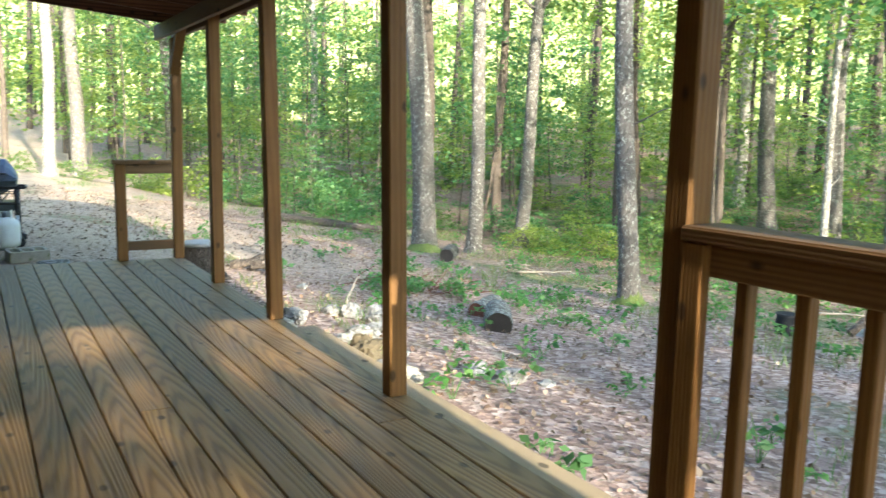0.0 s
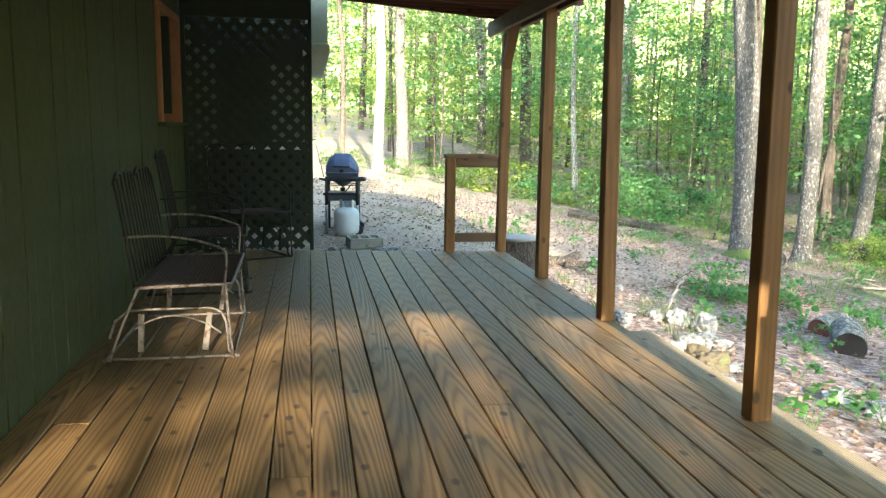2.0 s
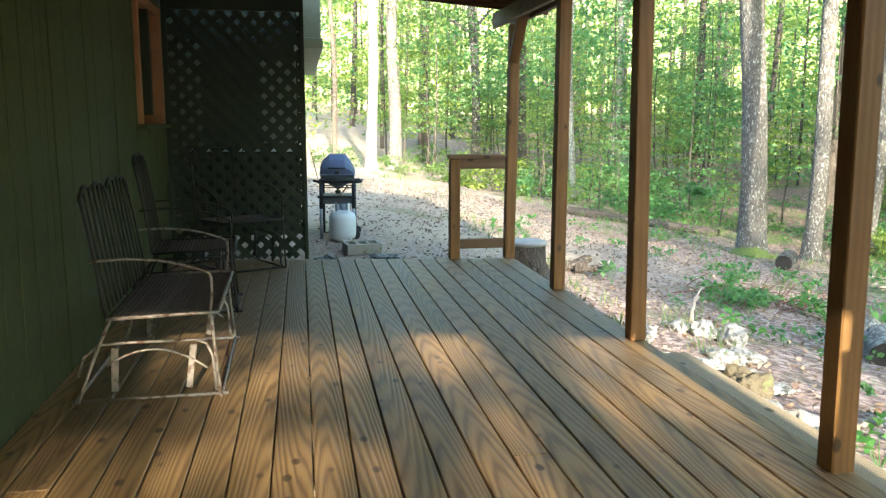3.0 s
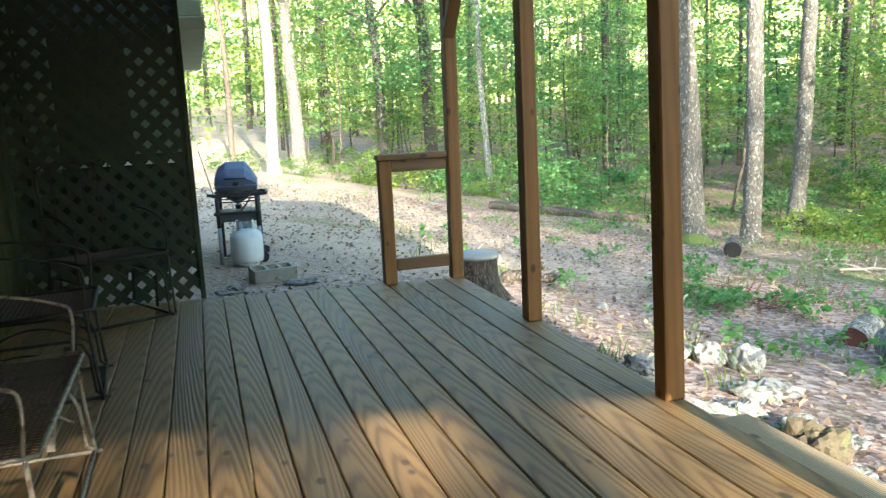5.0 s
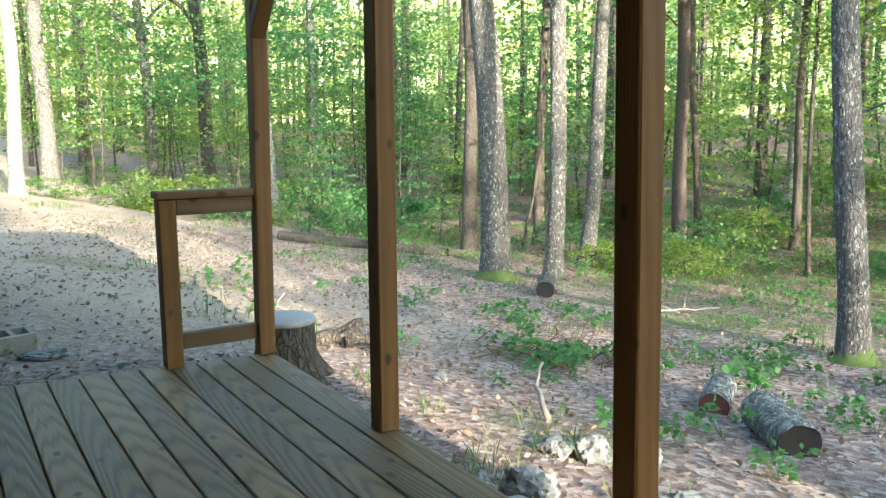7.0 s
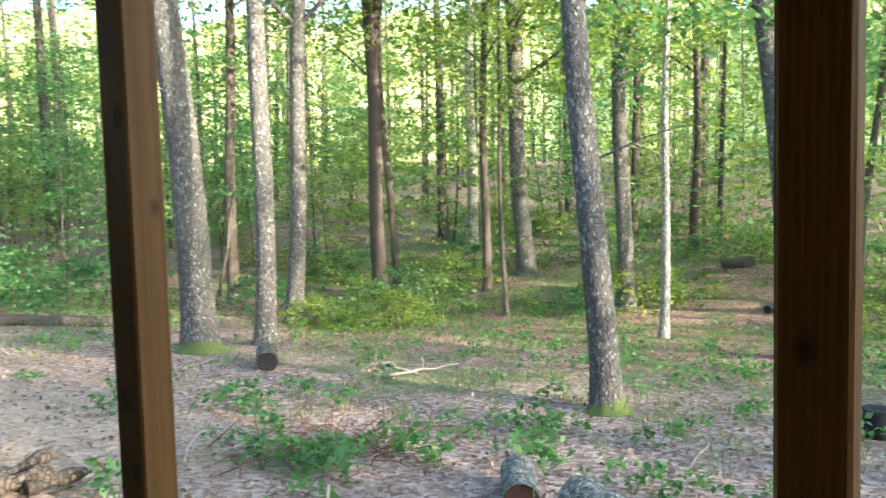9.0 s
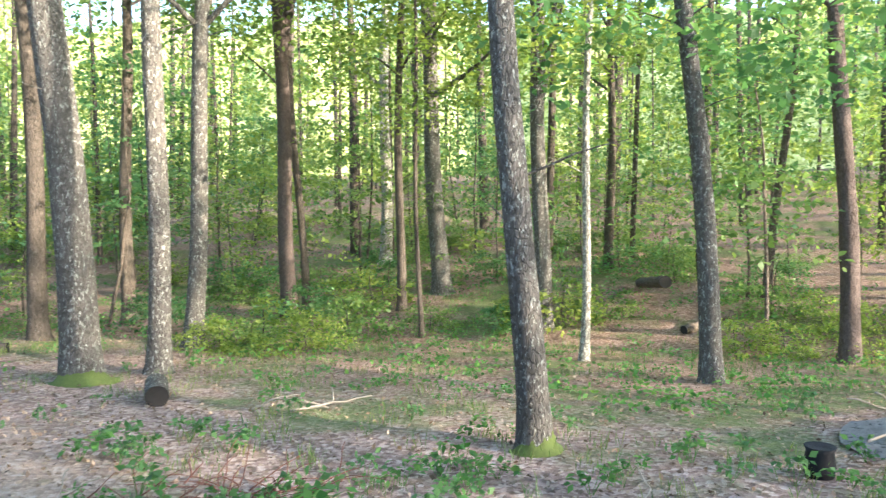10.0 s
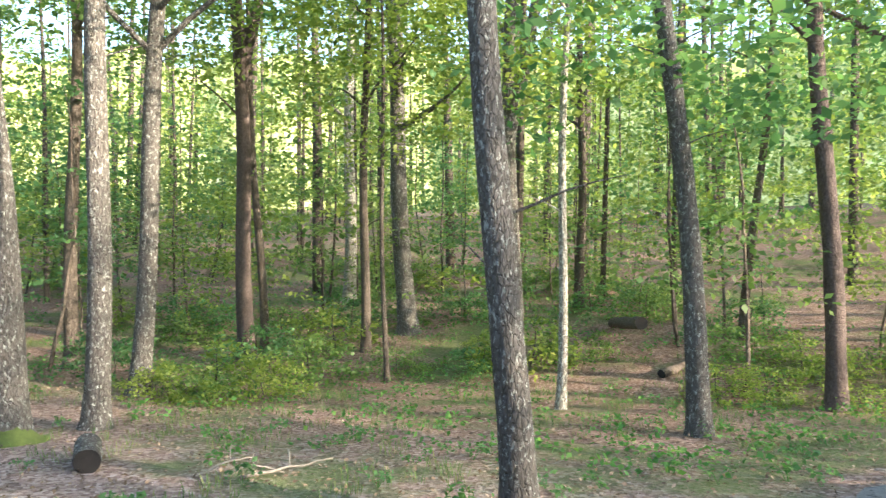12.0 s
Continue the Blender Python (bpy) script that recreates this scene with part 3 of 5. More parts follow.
structure("porch_roof", Geo().add([(WALL_X - 0.1, ROOF_Y0 - 0.06, roof_z(WALL_X) + 0.19), (EAVE_X + 0.06, ROOF_Y0 - 0.06, roof_z(EAVE_X) + 0.19), (EAVE_X + 0.06, ROOF_Y1 + 0.03, roof_z(EAVE_X) + 0.19), (WALL_X - 0.1, ROOF_Y1 + 0.03, roof_z(WALL_X) + 0.19),
                                   (WALL_X - 0.1, ROOF_Y0 - 0.06, roof_z(WALL_X) + 0.21), (EAVE_X + 0.06, ROOF_Y0 - 0.06, roof_z(EAVE_X) + 0.21), (EAVE_X + 0.06, ROOF_Y1 + 0.03, roof_z(EAVE_X) + 0.21), (WALL_X - 0.1, ROOF_Y1 + 0.03, roof_z(WALL_X) + 0.21)],
                                  [(3, 2, 1, 0), (4, 5, 6, 7), (0, 1, 5, 4), (1, 2, 6, 5), (2, 3, 7, 6), (3, 0, 4, 7)]), grill_black, "dark roofing sheet over the porch", "roof")


# ---- porch things ----
def end_frame():
    f = thing("end_railing", "short brown wooden railing frame at the porch's far end", "railing")
    part("short_post", Geo().box(1.182, 1.272, 8.49, 8.578, 0, 0.885, 0.005), post_wood, f)
    part("top_rail", Geo().box(1.274, 1.677, 8.50, 8.545, 0.80, 0.885, 0.004), cross_wood, f)
    part("cap_rail", Geo().box(1.172, 1.677, 8.475, 8.59, 0.887, 0.925, 0.004), cross_wood, f)
    part("bottom_rail", Geo().box(1.274, 1.677, 8.50, 8.545, 0.095, 0.18, 0.004), cross_wood, f)


def side_railing():
    r = thing("side_railing", "brown wooden porch railing with flat cap and square balusters", "railing")
    part("cap_rail", Geo().box(1.648, 1.80, 0.752, 2.315, 0.955, 0.995, 0.006), rail_wood, r, "weathered grey-brown top board")
    part("top_rail", Geo().box(1.690, 1.730, 0.752, 2.31, 0.865, 0.953, 0.004), rail_wood, r)
    part("bottom_rail", Geo().box(1.690, 1.730, 0.752, 2.31, 0.08, 0.165, 0.004), rail_wood, r)
    part("side_stud", Geo().box(1.652, 1.689, 2.24, 2.313, 0.0, 0.953, 0.004), post_wood, r)
    y = 2.175
    while y > 0.80:
        part("baluster", Geo().box(1.732, 1.772, y - 0.02, y + 0.02, 0.03, 0.94, 0.004), post_wood, r)
        y -= 0.172


end_frame()
side_railing()


def arc(p0, p1, p2, n=10):
    """A quadratic curve through control points."""
    p0, p1, p2 = Vector(p0), Vector(p1), Vector(p2)
    return [p0 * (1 - t) ** 2 + p1 * 2 * t * (1 - t) + p2 * t * t for t in [i / n for i in range(n + 1)]]


def glider(name, seats, mat, label, at, group=""):
    """A wrought-iron glider or rocking chair facing +x: seat, rod back with curled top, arms, runners."""
    g = thing(name, label, "outdoor chair", group)
    W = seats          # width along y
    back_mat = dark_iron
    # seat: frame and woven mesh
    part("seat_frame", Geo().tube([(-0.22, 0, 0.40), (0.24, 0, 0.415), (0.27, 0.02, 0.41), (0.27, W - 0.02, 0.41), (0.24, W, 0.415), (-0.22, W, 0.40)], 0.009, 8), mat, g)
    sm_ = Geo()
    n = int(W / 0.022)
    for i in range(1, n):
        y = W * i / n
        sm_.beam((-0.22, y, 0.402), (0.26, y, 0.408), 0.009, 0.003, 0.001)
    for i in range(1, 22):
        x = -0.22 + 0.48 * i / 22
        sm_.beam((x, 0.005, 0.405), (x, W - 0.005, 0.405), 0.009, 0.003, 0.001)
    part("seat_mesh", sm_, mesh_brown, g, "brown expanded metal seat mesh")
    # back with upright rods
    part("back_post", Geo().tube(arc((-0.22, 0, 0.40), (-0.25, 0, 0.70), (-0.30, 0.01, 0.95)), 0.008, 8), back_mat, g)
    part("back_post", Geo().tube(arc((-0.22, W, 0.40), (-0.25, W, 0.70), (-0.30, W - 0.01, 0.95)), 0.008, 8), back_mat, g)
    m = max(1, round(W / 0.5))
    for j in range(m):
        a, b = W * j / m, W * (j + 1) / m
        part("top_curl", Geo().tube([Vector((-0.30 - 0.01 * math.sin(math.pi * t), a + (b - a) * t, 0.94 + 0.055 * math.sin(math.pi * t) + 0.02 * math.sin(3 * math.pi * t))) for t in [i / 14 for i in range(15)]], 0.009, 8), back_mat, g)
    k = max(5, int(W / 0.085))
    for i in range(1, k):
        y = W * i / k
        ph = (y / (W / m)) % 1.0
        part("back_rod", Geo().tube(arc((-0.22, y, 0.42), (-0.26, y, 0.70), (-0.30, y, 0.94 + 0.05 * math.sin(math.pi * ph))), 0.006, 6), dark_iron if mat != dark_iron else mat, g)
    # arms
    for y in (0.0, W):
        part("armrest", Geo().tube(arc((-0.28, y, 0.665), (0.02, y, 0.70), (0.235, y, 0.60), 12) + arc((0.235, y, 0.60), (0.26, y, 0.58), (0.235, y, 0.42), 6)[1:], 0.0065, 8), mat, g)
    # hanging side frames, base and runners
    for y in (0.0, W):
        s = 0.03 if y == 0 else -0.03
        part("base_frame", Geo().tube([(-0.36, y + s, 0.13), (-0.33, y + s, 0.22), (-0.26, y + s, 0.275), (-0.15, y + s, 0.28), (0.16, y + s, 0.28), (0.21, y + s, 0.26), (0.235, y + s, 0.20), (0.245, y + s, 0.04), (0.28, y + s, 0.012)], 0.0075, 8), mat, g)
        part("arch_bar", Geo().tube(arc((-0.24, y + s, 0.17), (-0.02, y + s, 0.33), (0.21, y + s, 0.14)), 0.006, 6), mat, g)
        part("floor_rail", Geo().tube([(-0.40, y + s, 0.012), (0.30, y + s, 0.012)], 0.008, 8), mat, g)
        for x in (-0.20, 0.15):
            part("swing_link", Geo().beam((x, y + s * 1.6, 0.255), (x - 0.01 if x < 0 else x - 0.03, y + s * 1.6, 0.045), 0.032, 0.012, 0.003, up=(0, 1, 0)), mat, g, "flat pale hanging strap")
        part("front_leg", Geo().tube(arc((0.24, y, 0.41), (0.25, y, 0.20), (0.27, y, 0.012)), 0.008, 8), mat, g)
        part("rear_leg", Geo().tube(arc((-0.20, y, 0.40), (-0.28, y, 0.24), (-0.36, y, 0.012)), 0.008, 8), mat, g)
    for x in (-0.38, 0.27):
        part("cross_bar", Geo().tube([(x, 0, 0.013), (x, W, 0.013)], 0.009, 6), mat, g)
    return put(g, at)


glider("porch_glider", 1.06, worn_white_metal, "two-seat wrought-iron glider with worn pale paint and mesh seat", pose(-0.715, 5.16, 0, 0, 0, 1) @ Matrix.Scale(0.93, 4))
glider("iron_rocker", 0.56, dark_iron, "dark wrought-iron rocking chair with curled rod back against the wall", (-0.78, 6.72, 0, 0, 0, 4), "dark iron chairs")
glider("iron_rocker", 0.56, dark_iron, "dark wrought-iron rocking chair standing beside the lattice", (-0.86, 8.30, 0, 0, 0, -62), "dark iron chairs")


# ---- yard things near the porch ----
def gas_grill(at):
    """A small gas grill: six-sided lid over a tapering firebox on four tubular legs, with a narrow lower shelf."""
    g = thing("gas_grill", "blue-lidded gas grill on a slim grey leg frame", "grill")

    def shell(prof, rings):
        geo, vs, n = Geo(), [], len(prof)
        for x, k, dz in rings:
            vs += [(x, py * (0.86 + 0.14 * k), dz + pz * k) for py, pz in prof]
        fs = [(i * n + j, i * n + j + 1, (i + 1) * n + j + 1, (i + 1) * n + j) for i in range(len(rings) - 1) for j in range(n - 1)]
        fs += [tuple(range(n)), tuple(range(len(rings) * n - 1, (len(rings) - 1) * n - 1, -1))]
        fs.append(tuple(i * n for i in range(len(rings))) + tuple(i * n + n - 1 for i in range(len(rings) - 1, -1, -1)))
        return geo.add(vs, fs)

    lid = shell([(-0.185, 0.0), (-0.19, 0.06), (-0.15, 0.145), (-0.06, 0.205), (0.05, 0.205), (0.14, 0.14), (0.18, 0.05), (0.18, 0.0)],
                [(-0.215, 0.42, 0.70), (-0.175, 0.78, 0.70), (-0.10, 1.0, 0.70), (0.10, 1.0, 0.70), (0.17, 0.62, 0.70), (0.215, 0.25, 0.70)])
    lid_ob = part("lid", lid, grill_blue, g, "dusty blue-grey six-sided lid")
    part("lid_rim", Geo().box(-0.222, 0.222, -0.196, 0.186, 0.684, 0.698, 0.004), grill_blue, lid_ob)
    part("handle", Geo().tube([(-0.11, -0.18, 0.755), (-0.11, -0.225, 0.765), (0.11, -0.225, 0.765), (0.11, -0.18, 0.755)], 0.009, 8), grill_black, lid_ob)
    part("badge", Geo().box(-0.026, 0.026, -0.203, -0.188, 0.700, 0.732, 0.004), grill_black, lid_ob)
    bowl = shell([(-0.18, 0.0), (-0.165, -0.055), (-0.09, -0.125), (0.0, -0.165), (0.09, -0.125), (0.165, -0.055), (0.18, 0.0)],
                 [(-0.21, 0.36, 0.682), (-0.12, 0.62, 0.682), (0.0, 1.0, 0.682), (0.12, 0.62, 0.682), (0.21, 0.36, 0.682)])
    part("firebox", bowl, grill_steel, g, "grey-blue cast firebox")
    part("grease_cup", Geo().lathe([(0.018, 0.475), (0.034, 0.48), (0.036, 0.515), (0.03, 0.518)], 14), grill_black, g)
    for y in (-0.17, 0.17):
        part("side_rail", Geo().box(-0.255, 0.275, y - 0.012, y + 0.012, 0.600, 0.632), grill_black, g)
        part("burner_rail", Geo().tube([(-0.205, y, 0.555), (0.205, y, 0.555)], 0.006, 6), grill_black, g)
    part("side_handle", Geo().tube([(0.275, -0.17, 0.616), (0.305, -0.15, 0.616), (0.305, 0.15, 0.616), (0.275, 0.17, 0.616)], 0.014, 8), grill_black, g)
    part("side_knob", Geo().tube([(-0.205, -0.19, 0.616), (-0.30, -0.19, 0.63)], 0.013, 8), grill_black, g)
    for x in (-0.205, 0.205):
        part("leg", Geo().tube([(x, -0.165, 0.0), (x, -0.165, 0.33)], 0.021, 10), cart_grey, g, "pale grey tubular lower leg")
        part("leg_upper", Geo().tube([(x, -0.165, 0.33), (x, -0.165, 0.60)], 0.024, 10), grill_black, g)
        part("leg", Geo().tube([(x, 0.165, 0.0), (x, 0.165, 0.60)], 0.021, 10), grill_black, g)
    part("shelf_box", Geo().box(-0.225, 0.205, -0.14, 0.16, 0.375, 0.455, 0.006), grill_steel, g)
    part("shelf_edge", Geo().box(-0.25, 0.225, -0.188, 0.19, 0.442, 0.468, 0.005), grill_black, g)
    for y in (-0.20, 0.20):
        part("wheel", Geo().tube([(0.235, y - 0.016, 0.05), (0.235, y + 0.016, 0.05)], 0.05, 18), grill_black, g)
    part("gas_hose", Geo().tube(arc((0.14, -0.10, 0.58), (0.06, -0.17, 0.50), (0.02, -0.02, 0.45)), 0.008, 7), grill_black, g)
    part("utensil_rod", Geo().tube([(-0.235, -0.17, 0.63), (-0.26, -0.17, 0.72), (-0.345, -0.17, 1.02)], 0.006, 6), rail_wood, g, "thin brown leaning rod")
    return put(g, at)


GZ = ground_z(0.33, 11.0)
gas_grill(pose(0.325, 11.0, GZ - 0.02, 0, 0, -6) @ Matrix.Diagonal((0.90, 1.0, 1.07, 1)))
tank = thing("propane_tank", "white steel propane cylinder standing under the grill", "gas cylinder")
part("cylinder", Geo().lathe([(0.10, 0.03), (0.145, 0.045), (0.155, 0.09), (0.155, 0.27), (0.14, 0.315), (0.095, 0.345), (0.04, 0.358)], 28), tank_white, tank)
part("foot_ring", Geo().lathe([(0.105, 0.0), (0.11, 0.0), (0.11, 0.04), (0.105, 0.04)], 24), tank_white, tank)
part("collar", Geo().add([(0.085 * math.cos(a), 0.085 * math.sin(a), z) for a in [math.pi * (1.75 + 1.5 * i / 16) for i in range(17)] for z in (0.345, 0.44)], [(2 * i, 2 * i + 2, 2 * i + 3, 2 * i + 1) for i in range(16)], True), tank_white, tank)
part("valve", Geo().lathe([(0.02, 0.355), (0.022, 0.40), (0.03, 0.405), (0.03, 0.42), (0.012, 0.425)], 14), cart_grey, tank)
put(tank, pose(0.36, 10.80, ground_z(0.36, 10.8) - 0.01))


def cinder_block(at):
    b = thing("cinder_block", "grey mossy concrete block with open cells lying on the ground", "concrete block")
    w, d, h, t = 0.39, 0.21, 0.12, 0.034
    part("face_shell", Geo().box(0, w, 0, t, 0, h, 0.005), concrete, b)
    part("face_shell", Geo().box(0, w, d - t, d, 0, h, 0.005), concrete, b)
    for x in (0, (w - t) / 3, 2 * (w - t) / 3, w - t):
        part("web", Geo().box(x, x + t, t, d - t, 0, h - 0.004, 0.004), concrete, b)
    part("base_web", Geo().box(t, w - t, t, d - t, 0, 0.02, 0.003), concrete, b)
    put(b, at)


cinder_block((0.37, 10.12, ground_z(0.5, 10.2) - 0.005, 6, 0, 12))


def stone(name, x, y, r, mat, label, seed, flat=0.6, lift=0.3, stretch=1.0, rot=0.0, group="", zoff=0.0):
    """An uneven rock with facets, sunk a little into the ground."""
    bm = bmesh.new()
    bmesh.ops.create_icosphere(bm, subdivisions=4, radius=1.0)
    for v in bm.verts:
        n = v.co.normalized()
        d = 1 + 0.45 * noise.noise(n * 1.5 + Vector((seed * 3.7, seed, 0))) + 0.24 * noise.noise(n * 3.4 + Vector((0, seed, 9))) + 0.13 * noise.noise(n * 7 + Vector((seed, 0, 9))) + 0.07 * noise.noise(n * 17 + Vector((seed, 4, 9)))
        c = n * d
        for k in range(4):
            pl = Vector((math.sin(seed * 5 + k * 2.1), math.cos(seed * 3 + k * 1.7), math.sin(seed + k) * 0.6)).normalized()
            ov = c.dot(pl) - 0.72
            if ov > 0:
                c -= pl * ov * 0.6
        v.co = Vector((c.x * stretch, c.y, c.z * flat)) * r
    me = bpy.data.meshes.new(name)
    bm.to_mesh(me)
    bm.free()
    me.materials.append(mat)
    ob = tagged(new(name, me), label, "rock", group)
    ob.matrix_basis = pose(x, y, ground_z(x, y) + r * flat * lift + zoff, 0, 0, rot)
    return ob


WHITE = "pale grey-white limestone rock on the leaf litter"
for i, (x, y, r, fl, st, ro) in enumerate([(3.0, 5.27, 0.13, 0.6, 1.3, 20), (3.10, 5.05, 0.17, 0.65, 1.2, -20), (3.35, 4.95, 0.09, 0.4, 1.6, 40), (3.03, 6.95, 0.19, 0.8, 1.0, 50), (2.88, 7.1, 0.16, 0.8, 1.1, 10),
                                          (2.74, 6.45, 0.20, 0.55, 1.5, -15), (2.25, 6.85, 0.16, 0.7, 1.3, 70), (2.08, 6.95, 0.11, 0.7, 1.0, 0), (3.05, 8.78, 0.10, 0.6, 1.2, 30), (2.5, 5.9, 0.17, 0.5, 1.4, 60),
                                          (2.62, 5.75, 0.12, 0.5, 1.2, 15), (2.35, 5.4, 0.11, 0.5, 1.3, 85), (2.2, 5.05, 0.10, 0.5, 1.2, 20), (2.75, 7.25, 0.14, 0.7, 1.2, 60), (2.45, 6.2, 0.13, 0.6, 1.0, 0),
                                          (4.4, 4.4, 0.07, 0.5, 1.3, 10), (3.9, 4.2, 0.06, 0.5, 1.3, 70), (0.78, 10.0, 0.16, 0.35, 1.7, 0), (0.15, 9.9, 0.15, 0.5, 1.4, 15), (0.0, 9.5, 0.13, 0.5, 1.3, 45),
                                          (-0.15, 9.25, 0.10, 0.5, 1.2, 0), (0.35, 9.6, 0.09, 0.5, 1.4, 80), (1.1, 9.5, 0.09, 0.3, 1.6, 20), (1.45, 8.95, 0.12, 0.4, 1.5, 10), (0.6, 9.25, 0.10, 0.35, 1.4, 0)]):
    stone("limestone_rock", x, y, r * 0.62, rock_white, WHITE, 1.3 * i + 0.7, fl, 0.45, st, ro, "limestone rocks by the porch")
stone("mossy_rock", 2.33, 5.62, 0.15, rock_brown, "dark brown mossy rock beside the porch timber", 4.2, 0.75, 0.5, 1.2, 30)
stone("mossy_rock", 2.05, 5.85, 0.14, rock_brown, "dark brown mossy rock beside the porch timber", 7.2, 0.6, 0.4, 1.4, 80)
for i, (x, y, r, st, ro) in enumerate([(2.15, 6.15, 0.22, 1.9, -75), (2.05, 6.6, 0.18, 1.9, -80), (2.35, 5.15, 0.16, 1.8, -70), (2.0, 7.4, 0.14, 1.8, -85), (1.98, 7.95, 0.13, 1.5, -90)]):
    stone("grey_stone", x, y, r * 0.62, concrete, "long grey stone edging the ground beside the porch", 21 + i, 0.5, 0.35, st, ro, "grey edging stones")


def log(name, a, b, r, bark_mat, end_mat, label, cut=True):
    """A cut log: bark cylinder with uneven surface and sawn end faces."""
    t = thing(name, label, "log")
    a, b = Vector(a), Vector(b)
    n = 8
    pts = [a.lerp(b, i / n) + Vector((0, 0, 0.01 * math.sin(i * 2.1))) for i in range(n + 1)]
    g = Geo().tube(pts, [r * (1 + 0.05 * math.sin(i * 1.9)) for i in range(n + 1)], 20, cap=False)
    g.v = [tuple(Vector(p) + Vector((1, 1, 1)) * 0.06 * r * noise.noise(Vector(p) * 14)) for p in g.v]
    part("bark", g, bark_mat, t)
    d = (b - a).normalized()
    for p, s in ((a, -1), (b, 1)):
        part("end_face", Geo().tube([p - d * s * 0.01, p + d * s * 0.004], r * 0.97, 20), end_mat, t, "dark sawn end" if cut else "")
    return t


z = ground_z(4.43, 7.12)
log("cut_log", (4.33, 6.92, z + 0.085), (4.63, 7.38, z + 0.10), 0.135, bark_pale, cut_wood_dark, "short pale log with dark sawn end lying on leaves")
z = ground_z(4.8, 7.85)
log("grey_log", (4.62, 7.74, z + 0.06), (5.02, 7.98, z + 0.07), 0.105, bark_pale, bramble_brown, "short weathered grey log with broken brown end")
z = ground_z(7.1, 12.45)
log("small_log", (6.98, 12.28, z + 0.11), (7.33, 12.66, z + 0.13), 0.12, bark_oak, cut_wood_dark, "small round log lying before the oak tree")
log("fallen_log", (6.3, 20.0, ground_z(6.3, 20) + 0.08), (8.8, 17.4, ground_z(8.8, 17.4) + 0.06), 0.10, bark_dark, cut_wood_dark, "long thin fallen trunk along the clearing's edge")
log("fallen_log", (18.0, 9.4, ground_z(18, 9.4) + 0.9), (21.8, 10.8, ground_z(21.8, 10.8) + 0.15), 0.13, bark_dark, cut_wood_dark, "dark fallen trunk leaning in the woods")
log("fallen_log", (17.4, 8.9, ground_z(17.4, 8.9) + 0.08), (18.9, 8.2, ground_z(18.9, 8.2) + 0.10), 0.09, bark_dark, cut_wood_dark, "dark fallen trunk on the forest floor")


def flare_stump():
    t = thing("tree_stump", "old cut tree stump with pale top standing beside the porch post", "tree stump")
    n, rows = 28, 8
    g = Geo()
    vs, fs = [], []
    for j in range(rows + 1):
        h = j / rows
        for k in range(n):
            a = 2 * math.pi * k / n
            r = 0.172 + 0.13 * (1 - h) ** 2.6 * (1 + 0.5 * math.sin(a * 5 + 1)) + 0.010 * math.sin(a * 9)
            vs.append((r * math.cos(a), r * math.sin(a), -0.05 + 0.40 * h))
    for j in range(rows):
        for k in range(n):
            k2 = (k + 1) % n
            fs.append((j * n + k, j * n + k2, (j + 1) * n + k2, (j + 1) * n + k))
    g.add(vs, fs, True)
    part("bark", g, bark_dark, t)
    part("sawn_top", Geo().lathe([(0.178, 0.34), (0.190, 0.35), (0.188, 0.372), (0.172, 0.38)], 28), cut_wood_grey, t, "pale grey weathered sawn top")
    put(t, (2.03, 8.98, -0.30))


flare_stump()


def root_chunk():
    t = thing("rotten_wood", "broken piece of dark rotten wood behind the stump", "wood chunk")
    for i, (a, b, r) in enumerate([((0, 0, 0.05), (0.35, -0.1, 0.07), 0.07), ((0.1, 0.1, 0.04), (0.45, 0.05, 0.12), 0.05), ((0.2, -0.12, 0.03), (0.5, -0.18, 0.04), 0.05)]):
        g = Geo().tube([Vector(a).lerp(Vector(b), k / 5) for k in range(6)], [r * (0.7 + 0.3 * math.sin(k * 1.7 + i)) for k in range(6)], 9)
        part("wood_piece", g, bark_dark, t)
    put(t, (2.55, 9.75, ground_z(2.7, 9.75)))


root_chunk()


# ---- fire pit ----
def branch_pts(a, b, bend, seed, n=7):
    rnd = random.Random(seed)
    a, b = Vector(a), Vector(b)
    off = Vector((rnd.uniform(-1, 1), rnd.uniform(-1, 1), rnd.uniform(0, 1))) * bend
    return [a.lerp(b, i / n) + off * math.sin(math.pi * i / n) + Vector((rnd.uniform(-1, 1), rnd.uniform(-1, 1), rnd.uniform(-1, 1))) * bend * 0.18 for i in range(n + 1)]


